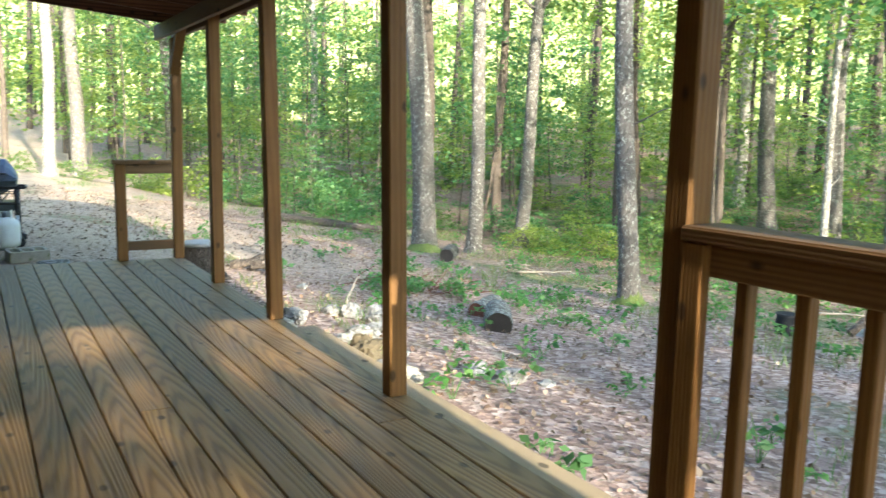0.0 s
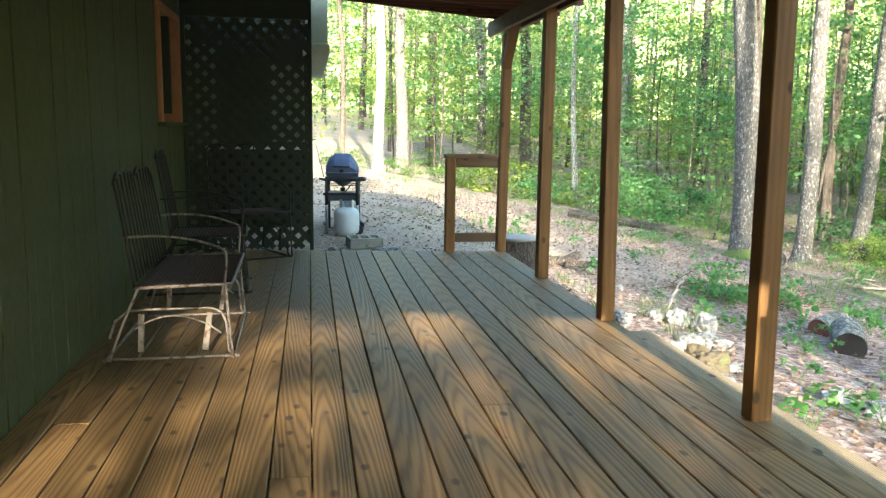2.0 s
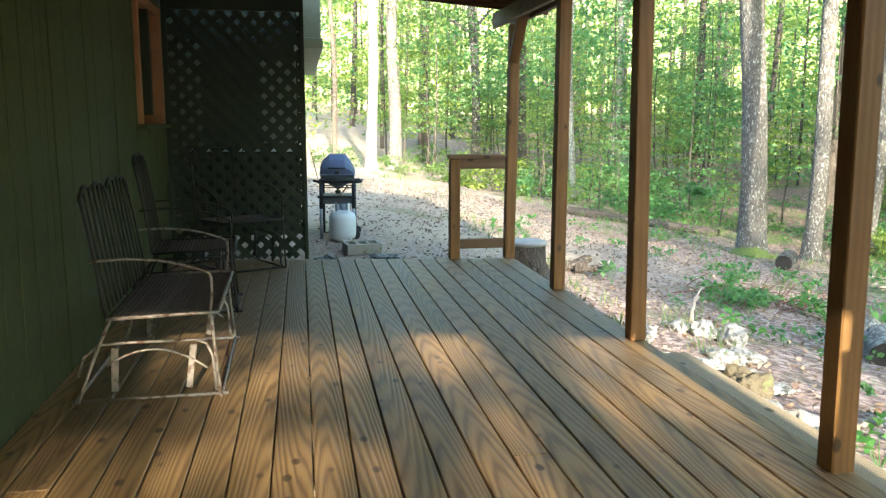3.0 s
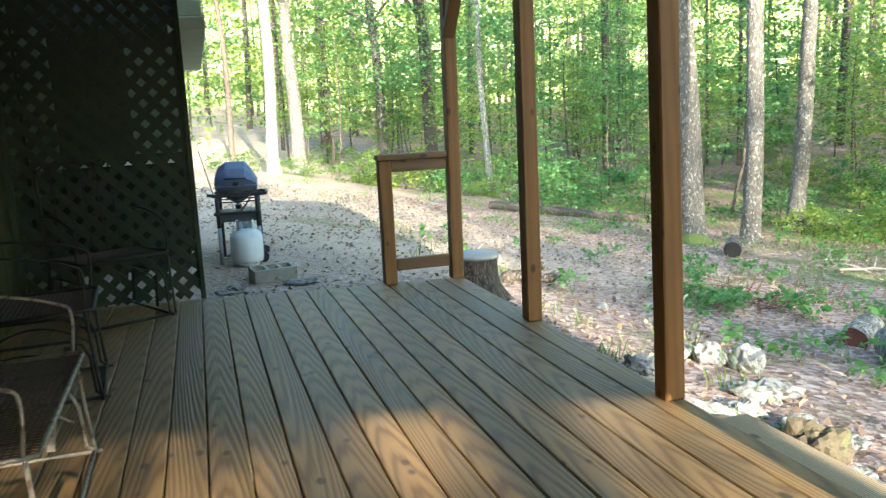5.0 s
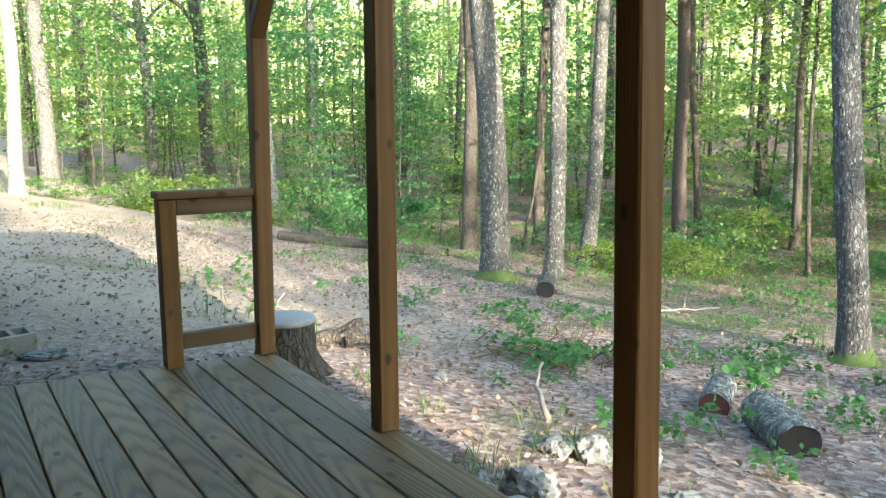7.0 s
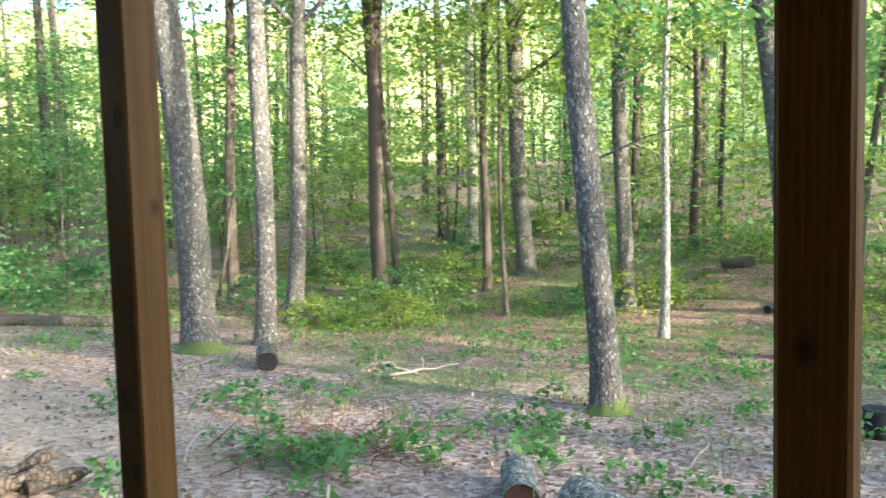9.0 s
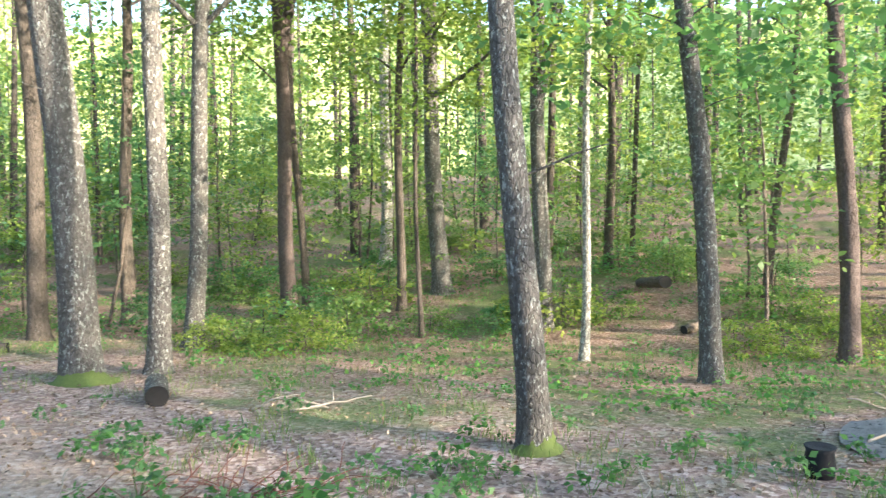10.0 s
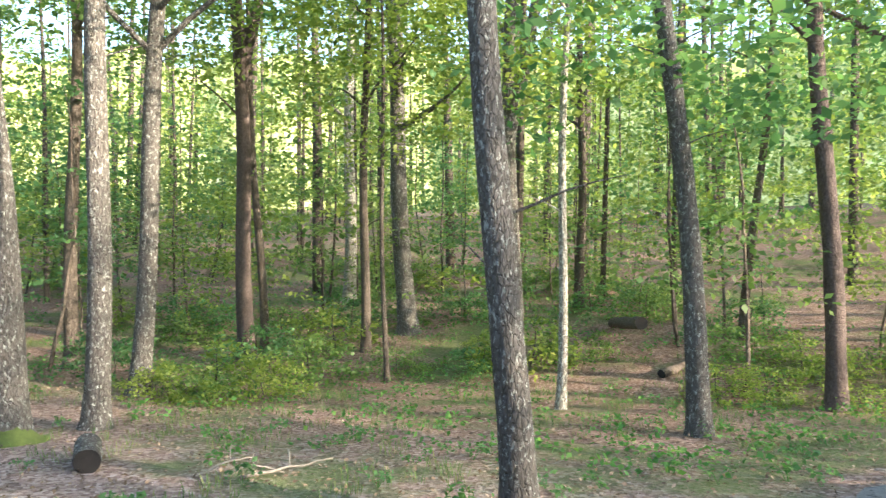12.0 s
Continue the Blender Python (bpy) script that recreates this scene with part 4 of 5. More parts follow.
def fire_pit():
    cx, cy = 8.9, 5.1
    z = ground_z(cx, cy)
    ash = Geo()
    vs = [(0, 0, 0.06)]
    for ring, h in ((0.45, 0.055), (0.85, 0.02), (1.05, -0.02)):
        vs += [(ring * math.cos(a) * (1 + 0.12 * math.sin(a * 5)), ring * math.sin(a) * 0.9, h + 0.02 * math.sin(a * 7)) for a in [2 * math.pi * k / 28 for k in range(28)]]
    fs = [(0, 1 + k, 1 + (k + 1) % 28) for k in range(28)]
    for r in range(2):
        fs += [(1 + r * 28 + k, 1 + (r + 1) * 28 + k, 1 + (r + 1) * 28 + (k + 1) % 28, 1 + r * 28 + (k + 1) % 28) for k in range(28)]
    ash.add(vs, fs, True)
    put(tagged(part("ash_bed", ash, ash_grey), "grey and black bed of ash and charcoal on the ground", "ash bed"), (cx, cy, z))
    z += 0.05
    log("charred_log", (cx - 0.35, cy - 0.45, z + 0.42), (cx + 0.9, cy - 1.0, z + 0.40), 0.12, bark_dark, char_black, "half-burnt grey log lying across the fire pit", False)
    put(tagged(part("charred_stump", Geo().lathe([(0.10, 0), (0.115, 0.08), (0.10, 0.20), (0.115, 0.24), (0.07, 0.22)], 12), char_black), "short charred black stump standing by the fire pit", "charred stump"), (7.62, 6.16, ground_z(7.62, 6.16) - 0.01))
    for i, (dx, dy, rr, st, ro, fl_) in enumerate(((-0.35, -0.35, 0.26, 1.9, -25, 0.6), (0.15, -0.15, 0.24, 1.5, 30, 0.7), (0.45, -0.7, 0.30, 1.8, -40, 0.6), (-0.55, 0.12, 0.13, 1.4, 60, 0.7), (-0.15, 0.35, 0.15, 1.3, 10, 0.9), (-0.75, -0.75, 0.10, 1.5, 0, 0.6), (-0.9, 0.2, 0.07, 1.3, 45, 0.6))):
        stone("charred_wood", cx + dx, cy + dy, rr, char_black, "charred black lump of burnt wood in the fire pit", 31 + i, fl_, 0.6, st, ro, "burnt wood in the fire pit", 0.04)
    b = thing("burnt_chunk", "burnt block of wood, black above and orange beneath", "burnt wood")
    part("top", Geo().beam((-0.17, -0.02, 0.26), (0.17, 0.04, 0.24), 0.16, 0.11, 0.02), char_black, b)
    part("core", Geo().beam((-0.13, 0, 0.16), (0.15, 0.02, 0.15), 0.12, 0.07, 0.015), ember_orange, b)
    part("base", Geo().beam((-0.16, 0, 0.07), (0.14, 0.0, 0.07), 0.18, 0.14, 0.02), char_black, b)
    put(b, (cx - 0.15, cy + 0.42, z + 0.02, 0, 0, -30))
    for i, (p, q, r, m) in enumerate([((-0.9, 0.55, 0.03), (-0.25, 0.25, 0.55), 0.045, bark_dark), ((-0.95, -0.3, 0.02), (-0.4, -0.1, 0.42), 0.016, dead_twig), ((-0.55, 0.0, 0.02), (-0.1, -0.35, 0.5), 0.018, dead_twig),
                                      ((-1.2, 0.75, 0.25), (-0.3, 0.35, 0.12), 0.012, dead_twig), ((-1.0, 0.9, 0.5), (-0.35, 0.4, 0.2), 0.008, dead_twig), ((-1.0, 0.7, 0.55), (-0.3, 0.3, 0.15), 0.008, dead_twig),
                                      ((-0.75, -0.65, 0.05), (-0.2, -0.2, 0.4), 0.02, dead_twig), ((0.0, -0.5, 0.3), (-0.5, -0.75, 0.02), 0.016, dead_twig)]):
        pts = branch_pts(Vector(p) + Vector((cx, cy, z)), Vector(q) + Vector((cx, cy, z)), 0.07, i)
        g = Geo().tube(pts, [r * (1 - 0.06 * k) for k in range(len(pts))], 7)
        g.tube(branch_pts(pts[4], pts[4] + Vector((0.1, -0.12, 0.14)), 0.04, i + 50, 4), r * 0.5, 6)
        tagged(part("dead_branch", g, m), "pale bare dead branch leaning on the fire pit", "branch", "branches on the fire pit")


fire_pit()


# ---- trees ----
def leaf_fan(rnd, centre, n, spread, size, flat=0.25, droop=0.15):
    """Vertices and faces of n leaves scattered on a loose spray."""
    c = np.array(centre)
    ang = rnd.uniform(0, 2 * np.pi, n)
    rad = spread * np.sqrt(rnd.uniform(0, 1, n))
    pos = np.stack([rad * np.cos(ang), rad * np.sin(ang), rnd.normal(0, flat * spread, n) - droop * rad ** 2 / max(spread, 0.01)], 1) + c
    d = rnd.normal(0, 1, (n, 3)) * np.array([1, 1, 0.5])
    d /= np.linalg.norm(d, axis=1)[:, None]
    up = rnd.normal(0, 0.55, (n, 3)) + np.array([0, 0, 1.0])
    s = np.cross(d, up)
    s /= np.linalg.norm(s, axis=1)[:, None]
    up = np.cross(s, d)
    L = size * rnd.uniform(0.65, 1.35, n)[:, None]
    W = L * rnd.uniform(0.26, 0.36, n)[:, None]
    fold = up * L * 0.10
    v = np.stack([pos, pos + d * L * 0.45 + s * W + fold, pos + d * L, pos + d * L * 0.45 - s * W + fold], 1)
    return v.reshape(-1, 3)


def leaf_mesh(name, blocks, mat):
    v = np.concatenate(blocks)
    n = len(v) // 4
    me = bpy.data.meshes.new(name)
    me.vertices.add(len(v))
    me.vertices.foreach_set("co", v.astype(np.float32).ravel())
    me.loops.add(n * 4)
    me.loops.foreach_set("vertex_index", np.arange(n * 4, dtype=np.int32))
    me.polygons.add(n)
    me.polygons.foreach_set("loop_start", np.arange(0, n * 4, 4, dtype=np.int32))
    me.polygons.foreach_set("loop_total", np.full(n, 4, np.int32))
    me.materials.append(mat)
    me.update(calc_edges=True)
    return me


def trunk_geo(dia, height, lean, seed, fork=0.0, twigs=6, first=5.0, curve=0.0):
    """A tapered, slightly crooked trunk with root flare, and limbs."""
    rnd = random.Random(seed)
    g = Geo()
    n = 26
    pts, rad = [], []
    ph = rnd.uniform(0, 6)
    for i in range(n + 1):
        t = (i / n) ** 1.35
        z = t * height
        w = 0.035 * math.sqrt(z + 0.01)
        pts.append((lean[0] * z + w * math.sin(z * 0.8 + ph) + curve * math.sin(z * 0.5), lean[1] * z + w * math.cos(z * 0.7 + ph), z - 0.12))
        rad.append(dia / 2 * (0.98 - 0.62 * t) * (1 + 0.65 * math.exp(-z / 0.16) + 0.12 * math.exp(-z / 0.9)))
    g.tube(pts, rad, 18, cap=False)
    vs = []
    for p in g.v:
        q = Vector(p)
        k = noise.noise(Vector((q.x * 7, q.y * 7, q.z * 1.4 + seed)))
        vs.append((q.x + 0.05 * dia * k + 0.03 * dia * noise.noise(Vector((q.x * 20, q.y * 20, q.z * 4 + seed))), q.y + 0.05 * dia * k, q.z))
    g.v = vs
    # limbs
    for k in range(twigs):
        i = rnd.randint(int(n * 0.45), n - 2)
        if pts[i][2] < first:
            continue
        a = rnd.uniform(0, 2 * math.pi)
        L = rnd.uniform(1.2, 3.2)
        e = (pts[i][0] + L * math.cos(a), pts[i][1] + L * math.sin(a), pts[i][2] + L * rnd.uniform(0.3, 0.9))
        lp = branch_pts(pts[i], e, 0.2, seed * 7 + k, 5)
        g.tube(lp, [rad[i] * 0.45 * (1 - 0.15 * q) for q in range(6)], 6, cap=False)
    # low dead twigs
    for k in range(3):
        zz = rnd.uniform(1.8, 5.5)
        a = rnd.uniform(0, 2 * math.pi)
        L = rnd.uniform(0.3, 0.9)
        p = Vector((lean[0] * zz, lean[1] * zz, zz))
        g.tube(branch_pts(p, p + Vector((L * math.cos(a), L * math.sin(a), L * 0.35)), 0.06, seed + k * 3, 4), [0.014, 0.012, 0.009, 0.006, 0.003], 5, cap=False)
    if fork:
        i = min(range(n), key=lambda q: abs(pts[q][2] - fork))
        lp = branch_pts(pts[i], (pts[i][0] + 0.5, pts[i][1] - 0.9, pts[i][2] + 5), 0.1, seed)
        g.tube(lp, [rad[i] * 0.75] * len(lp), 12, cap=False)
    return g


np_rnd = np.random.RandomState(11)
CROWNS = {}
for key, mat in (("g", leaf_green), ("y", leaf_yellow), ("c", leaf_cool)):
    for k in range(2):
        bl = []
        for j in range(95):
            a, r = np_rnd.uniform(0, 2 * np.pi), 3.4 * np.sqrt(np_rnd.uniform(0.02, 1))
            h = np_rnd.uniform(0, 1)
            r *= 0.55 + 0.6 * math.sin(math.pi * min(1, h * 0.9 + 0.1))
            bl.append(leaf_fan(np_rnd, (r * math.cos(a), r * math.sin(a), 8.5 * h), 44, np_rnd.uniform(0.45, 0.95), 0.16))
        CROWNS[key, k] = leaf_mesh("crown", bl, mat)


def tree(name, x, y, dia, lean, mat, label, seed, height=17.0, crown_z=6.5, crown="g", fork=0.0, curve=0.0, mossy=False, cat="tree", group="", crown_scale=1.0):
    t = thing(name, label, cat, group)
    part("trunk", trunk_geo(dia, height, lean, seed, fork, curve=curve), mat, t)
    c = part("crown", CROWNS[crown, seed % 2], None, t)
    c.matrix_basis = pose(lean[0] * crown_z, lean[1] * crown_z, crown_z, 0, 0, seed * 47) @ Matrix.Scale(crown_scale, 4)
    if mossy:
        g = Geo()
        vs, fs = [], []
        n = 22
        for k in range(n + 1):
            a = 2.3 + 3.4 * k / n
            edge = math.sin(math.pi * k / n) ** 0.5
            up = 0.02 + edge * (0.16 + 0.10 * noise.noise((k * 0.9, seed, 0)))
            for f, h in ((1.02, -0.08), (0.88, 0.03), (0.70, 0.5), (0.585, 1.0)):
                rr = dia * (f + 0.05 * noise.noise((k * 0.7, h * 3, seed)))
                vs.append((rr * math.cos(a), rr * math.sin(a), h * up if h > 0.1 else h))
        for k in range(n):
            for j in range(3):
                fs.append((k * 4 + j, k * 4 + 4 + j, k * 4 + 5 + j, k * 4 + 1 + j))
        g.add(vs, fs, True)
        part("moss_patch", g, moss, t, "yellow-green moss at the trunk's foot")
    t.matrix_basis = pose(x, y, ground_z(x, y), 0, 0, 0)
    return t


OAK = "tall oak trunk with grey lichen-spotted bark on the forest edge"
PINE = "straight pine trunk with reddish-brown plated bark"
DARK = "slender dark-barked hardwood tree in the woods"
PALE = "thin pale-barked young tree in the woods"
tree("oak_tree", 7.71, 14.33, 0.46, (-0.039, 0.031), bark_oak, "tall grey lichen-spotted oak trunk, mossy at its foot", 1, 19, 6.0, "c", mossy=True)
tree("oak_tree", 10.13, 18.49, 0.33, (-0.007, 0.005), bark_dark, DARK, 2, 17, 6.5, "g")
tree("oak_tree", 8.77, 14.2, 0.3, (0.013, -0.012), bark_oak, OAK, 3, 18, 7.0, "g")
tree("oak_tree", 11.44, 16.24, 0.33, (0.042, -0.041), bark_oak, OAK, 4, 18, 7.5, "y")
tree("oak_tree", 13.31, 19.95, 0.29, (0.01, -0.009), bark_dark, DARK, 5, 16, 6.5, "g")
tree("pine_tree", 16.3, 17.89, 0.38, (-0.017, 0.022), bark_pine, PINE, 6, 20, 7.0, "g", fork=6.2)
tree("oak_tree", 17.09, 18.01, 0.21, (-0.029, 0.039), bark_dark, DARK, 7, 14, 6, "y")
tree("oak_tree", 23.58, 19.65, 0.4, (0.003, -0.005), bark_pale, "pale sunlit hardwood trunk deep in the woods", 8, 18, 8, "y")
tree("oak_tree", 17.93, 15.77, 0.23, (0.0, -0.001), bark_dark, DARK, 9, 15, 6.5, "y")
tree("oak_tree", 7.42, 8.33, 0.27, (-0.022, 0.06), bark_oak, "oak tree with white lichen on dark furrowed bark, leaning slightly", 10, 16, 6.2, "g", mossy=True)
tree("oak_tree", 17.08, 11.77, 0.37, (-0.007, 0.019), bark_oak, "forked grey hardwood trunk behind the oak", 11, 17, 5.2, "y", fork=4.6)
tree("young_tree", 13.76, 9.86, 0.15, (0.004, -0.015), bark_pale, PALE, 12, 12, 5.0, "y", crown_scale=0.7)
tree("oak_tree", 12.19, 7.59, 0.29, (-0.009, 0.085), bark_oak, "grey oak trunk bending as it rises", 13, 17, 3.9, "c", curve=0.10)
tree("oak_tree", 24.39, 12.37, 0.28, (0.001, -0.003), bark_dark, DARK, 14, 15, 6, "g")
tree("oak_tree", 21.25, 7.69, 0.21, (0.004, -0.07), bark_dark, DARK, 15, 14, 4.6, "c")
tree("pine_tree", 15.8, 5.94, 0.32, (0.002, 0.051), bark_pine, PINE, 16, 19, 6.6, "g")
tree("pine_tree", 17.33, 4.73, 0.37, (0.004, 0.039), bark_pine, PINE, 17, 19, 6.2, "g")
tree("oak_tree", 21.19, 3.57, 0.28, (-0.0, -0.002), bark_dark, DARK, 18, 15, 5.0, "g")
tree("young_tree", 15.62, 13.92, 0.11, (-0.012, 0.021), bark_dark, DARK, 19, 11, 4.5, "y", crown_scale=0.7)
tree("oak_tree", 2.03, 25.9, 0.34, (0.009, -0.001), bark_pale, "pale trunk in full sun at the clearing's edge", 20, 18, 7, "y")
tree("oak_tree", 3.22, 29.94, 0.46, (-0.003, 0.0), bark_oak, OAK, 21, 18, 7, "y")
tree("oak_tree", 1.06, 29.0, 0.19, (-0.007, 0), bark_dark, DARK, 22, 14, 6, "y")
tree("oak_tree", 7.0, 33.5, 0.40, (-0.03, 0.006), bark_oak, OAK, 23, 18, 7, "g")
tree("oak_tree", 8.0, 30.0, 0.46, (-0.05, 0.012), bark_dark, "dark trunk wrapped in leaves at the clearing's edge", 24, 18, 3.2, "c")
tree("young_tree", 7.78, 23.97, 0.19, (-0.025, 0.01), bark_pale, PALE, 25, 11, 3.6, "c", crown_scale=0.7)
tree("oak_tree", 12.0, 31.0, 0.33, (0.0, 0.0), bark_pale, PALE, 26, 17, 7, "g")
tree("oak_tree", 20.02, 15.7, 0.5, (-0.035, 0.047), bark_oak, OAK, 27, 17, 7, "y")
tree("oak_tree", -2.5, 30.0, 0.34, (0.01, 0), bark_dark, DARK, 28, 17, 7, "y")
tree("oak_tree", -5.5, 26.0, 0.38, (0.0, 0), bark_oak, OAK, 29, 17, 7, "y")

# understory: thin stems with layered sprays of leaves
SAPLINGS = []
for k in range(8):
    rnd = np.random.RandomState(40 + k)
    H = rnd.uniform(2.2, 5.6)
    stem = Geo().tube(branch_pts((0, 0, -0.1), (rnd.uniform(-0.3, 0.3), rnd.uniform(-0.3, 0.3), H), 0.15, k, 8), [0.028 * (1 - 0.1 * i) for i in range(9)], 7, cap=False)
    bl = []
    for j in range(int(11 + H * 5)):
        h = H * rnd.uniform(0.22, 1.02)
        a, r = rnd.uniform(0, 6.28), rnd.uniform(0.2, 1.15) * (1.15 - 0.55 * h / H)
        c = (r * math.cos(a), r * math.sin(a), h + 0.1 * r)
        bl.append(leaf_fan(rnd, c, 30, rnd.uniform(0.3, 0.65), 0.095, 0.09))
    SAPLINGS.append((stem.mesh("stem", bark_dark), leaf_mesh("foliage", bl, (leaf_green, leaf_yellow, leaf_cool)[k % 3])))


def sapling(k, x, y, s, rot):
    t = thing("sapling", "slender understory sapling with layered sprays of green leaves", "sapling", "understory saplings")
    part("stem", SAPLINGS[k][0], None, t)
    part("foliage", SAPLINGS[k][1], None, t)
    t.matrix_basis = pose(x, y, ground_z(x, y), 0, 0, rot) @ Matrix.Scale(s, 4)
    return t


rnd = random.Random(8)
count = 0
while count < 135:
    x, y = rnd.uniform(-8, 34), rnd.uniform(-4, 42)
    d = math.hypot(x, 0.75 * (y - 6))
    near_yard = (x < 9.5 and y < 15.5) or (x < 14 and y < 12.5) or (x < 5.5 and y < 24) or x + 0.55 * y < 19.5 or (9 < x < 17 and 10.5 < y < 18)
    if near_yard or (d > 17 and rnd.random() < 0.25):
        continue
    # keep lines between the yard and the main trunks open
    k = rnd.randrange(8)
    s = rnd.choice((0.8, 1.0, 1.2, 1.4, 1.6))
    if d < 16:
        s *= 0.55
    sapling(k, x, y, s, rnd.uniform(0, 360))
    count += 1
# low bushes: domes of small leaves
BUSHES = []
for k in range(6):
    br = np.random.RandomState(90 + k)
    bl = []
    stem = Geo().tube(branch_pts((0, 0, -0.08), (0.1, 0.05, 0.7), 0.08, k + 5, 6), [0.018 * (1 - 0.1 * i) for i in range(7)], 6, cap=False)
    for j in range(44):
        a, r = br.uniform(0, 6.28), 0.95 * math.sqrt(br.uniform(0, 1))
        h = br.uniform(0.05, 1.0) * (1.05 - 0.55 * r)
        bl.append(leaf_fan(br, (r * math.cos(a), r * math.sin(a), h), 26, br.uniform(0.12, 0.3), 0.085, 0.2))
    BUSHES.append((stem.mesh("stem", bark_dark), leaf_mesh("foliage", bl, (leaf_yellow, leaf_green, leaf_cool)[k % 3])))


def bush(k, x, y, s, rot):
    t = thing("bush", "low leafy green bush growing at the wood's edge" if k % 3 else "bright yellow-green low bush at the wood's edge", "bush", "forest bushes")
    part("stem", BUSHES[k][0], None, t)
    part("foliage", BUSHES[k][1], None, t)
    t.matrix_basis = pose(x, y, ground_z(x, y), 0, 0, rot) @ Matrix.Scale(s, 4)


for k, x, y, s, rot in ((0, 11.9, 15.0, 1.05, 10), (3, 12.6, 14.6, 0.8, 80), (0, 11.2, 15.4, 0.7, 200), (0, 15.9, 7.7, 0.75, 40), (3, 16.4, 7.0, 0.7, 110), (0, 17.6, 5.9, 0.8, 300), (3, 18.6, 6.4, 0.8, 30), (3, 16.0, 5.6, 0.6, 70),
                        (3, 5.9, 26.2, 1.5, 0), (0, 5.0, 26.8, 1.2, 60), (2, 9.2, 24.5, 1.6, 30), (5, 10.5, 22.5, 1.6, 90), (2, 8.6, 20.8, 1.2, 150), (1, 4.4, 25.8, 0.9, 20), (5, 6.9, 24.4, 1.1, 45), (1, 2.9, 26.6, 0.8, 10), (4, 0.9, 26.5, 0.8, 70)):
    bush(k, x, y, s, rot)
count = 0
rnd = random.Random(33)
while count < 85:
    x, y = rnd.uniform(2, 30), rnd.uniform(2, 36)
    if (x < 9.8 and y < 16.5) or (x < 13 and y < 12.5) or (x < 5.5 and y < 25) or x + 0.55 * y < 18.5:
        continue
    bush(rnd.choice((1, 2, 4, 5, 1, 4, 0)), x, y, rnd.uniform(0.45, 1.2), rnd.uniform(0, 360))
    count += 1
for k, x, y, s, rot in ((2, 9.6, 24.9, 0.9, 30), (5, 10.9, 22.8, 1.0, 90), (7, 7.4, 26.0, 1.2, 20)):
    sapling(k, x, y, s, rot)

rnd = random.Random(58)
for i in range(10):
    x, y = rnd.uniform(17, 27), rnd.uniform(3, 24)
    sapling(rnd.randrange(8), x, y, rnd.uniform(0.6, 1.25), rnd.uniform(0, 360))

# far woods, past counting: stems and foliage
far_rnd = np.random.RandomState(5)
stems = Geo()
k = 0
while k < 420:
    x, y = far_rnd.uniform(-60, 80), far_rnd.uniform(-40, 95)
    d = math.hypot(x, 0.75 * (y - 6))
    south = y < 6 and abs(x - 0.16 * (6 - y)) < 1.0 * (6 - y) + 10
    if d < 24 or d > 75 or (x < 0 and y < 20) or south or (y < 3 - 0.3 * x and far_rnd.uniform() > 0.4):
        continue
    z = ground_z(x, y)
    H = far_rnd.uniform(11, 19)
    r = far_rnd.choice([0.05, 0.08, 0.13, 0.17, 0.2])
    dx, dy = far_rnd.normal(0, 0.02, 2) * H
    stems.tube([(x, y, z - 0.2), (x + dx * 0.5 + 0.1, y + dy * 0.5, z + H * 0.5), (x + dx, y + dy, z + H)], [r * 1.15, r * 0.8, r * 0.4], 8, cap=False)
    k += 1
tagged(part("far_tree_trunks", stems, bark_dark), "many distant tree trunks filling the wooded hill", "woods", kind="stuff")
for key, mat, num in (("green", leaf_green, 2300), ("yellow", leaf_yellow, 3100), ("cool", leaf_cool, 1000)):
    bl = []
    while len(bl) < num:
        x, y = far_rnd.uniform(-55, 75), far_rnd.uniform(-30, 90)
        d = math.hypot(x, 0.75 * (y - 6))
        south = y < 6 and abs(x - 0.16 * (6 - y)) < 1.0 * (6 - y) + 10
        if d < 22 or d > 62 or (x < 0 and y < 20) or south or (y < 3 - 0.3 * x and far_rnd.uniform() > 0.12):
            continue
        h = far_rnd.choice([far_rnd.uniform(0.4, 3.5), far_rnd.uniform(2, 9), far_rnd.uniform(7, 19)], p=[0.12, 0.50, 0.38])
        if h > 2.5 + 0.30 * d:
            continue
        bl.append(leaf_fan(far_rnd, (x, y, ground_z(x, y) + h), 46, far_rnd.uniform(0.7, 1.7), 0.15 + 0.0028 * d, 0.16))
    tagged(part("far_foliage", leaf_mesh("far_foliage", bl, mat), None), "dense distant foliage of the wooded hill", "foliage", kind="stuff")

# unseen trees added south of the porch and yard to cast dappled shade
for i, (x, y, dia, cz, cs) in enumerate(((4.3, -17.5, 0.30, 4.0, 0.42), (3.9, -10.0, 0.20, 2.0, 0.46), (3.7, -16.0, 0.34, 8.1, 0.62), (0.4, -17.0, 0.34, 8.3, 0.62), (5.9, -14.0, 0.36, 2.6, 1.0), (9.8, -13.0, 0.34, 3.0, 1.0), (13.8, -14.5, 0.38, 2.8, 1.0), (18.0, -13.0, 0.36, 3.4, 1.0), (6.2, -19.5, 0.40, 4.0, 1.0), (11.5, -20.0, 0.36, 4.4, 1.0), (-3.0, -20.0, 0.4, 7.5, 1.0), (22.0, -14.0, 0.4, 7.5, 1.0), (-8.0, -12.0, 0.35, 7.0, 1.0))):
    tree("oak_tree", x, y, dia, (0.01, 0.01), bark_oak, OAK, 60 + i, 18 if cs > 0.5 else 9, cz, "gyc"[i % 3], crown_scale=cs)


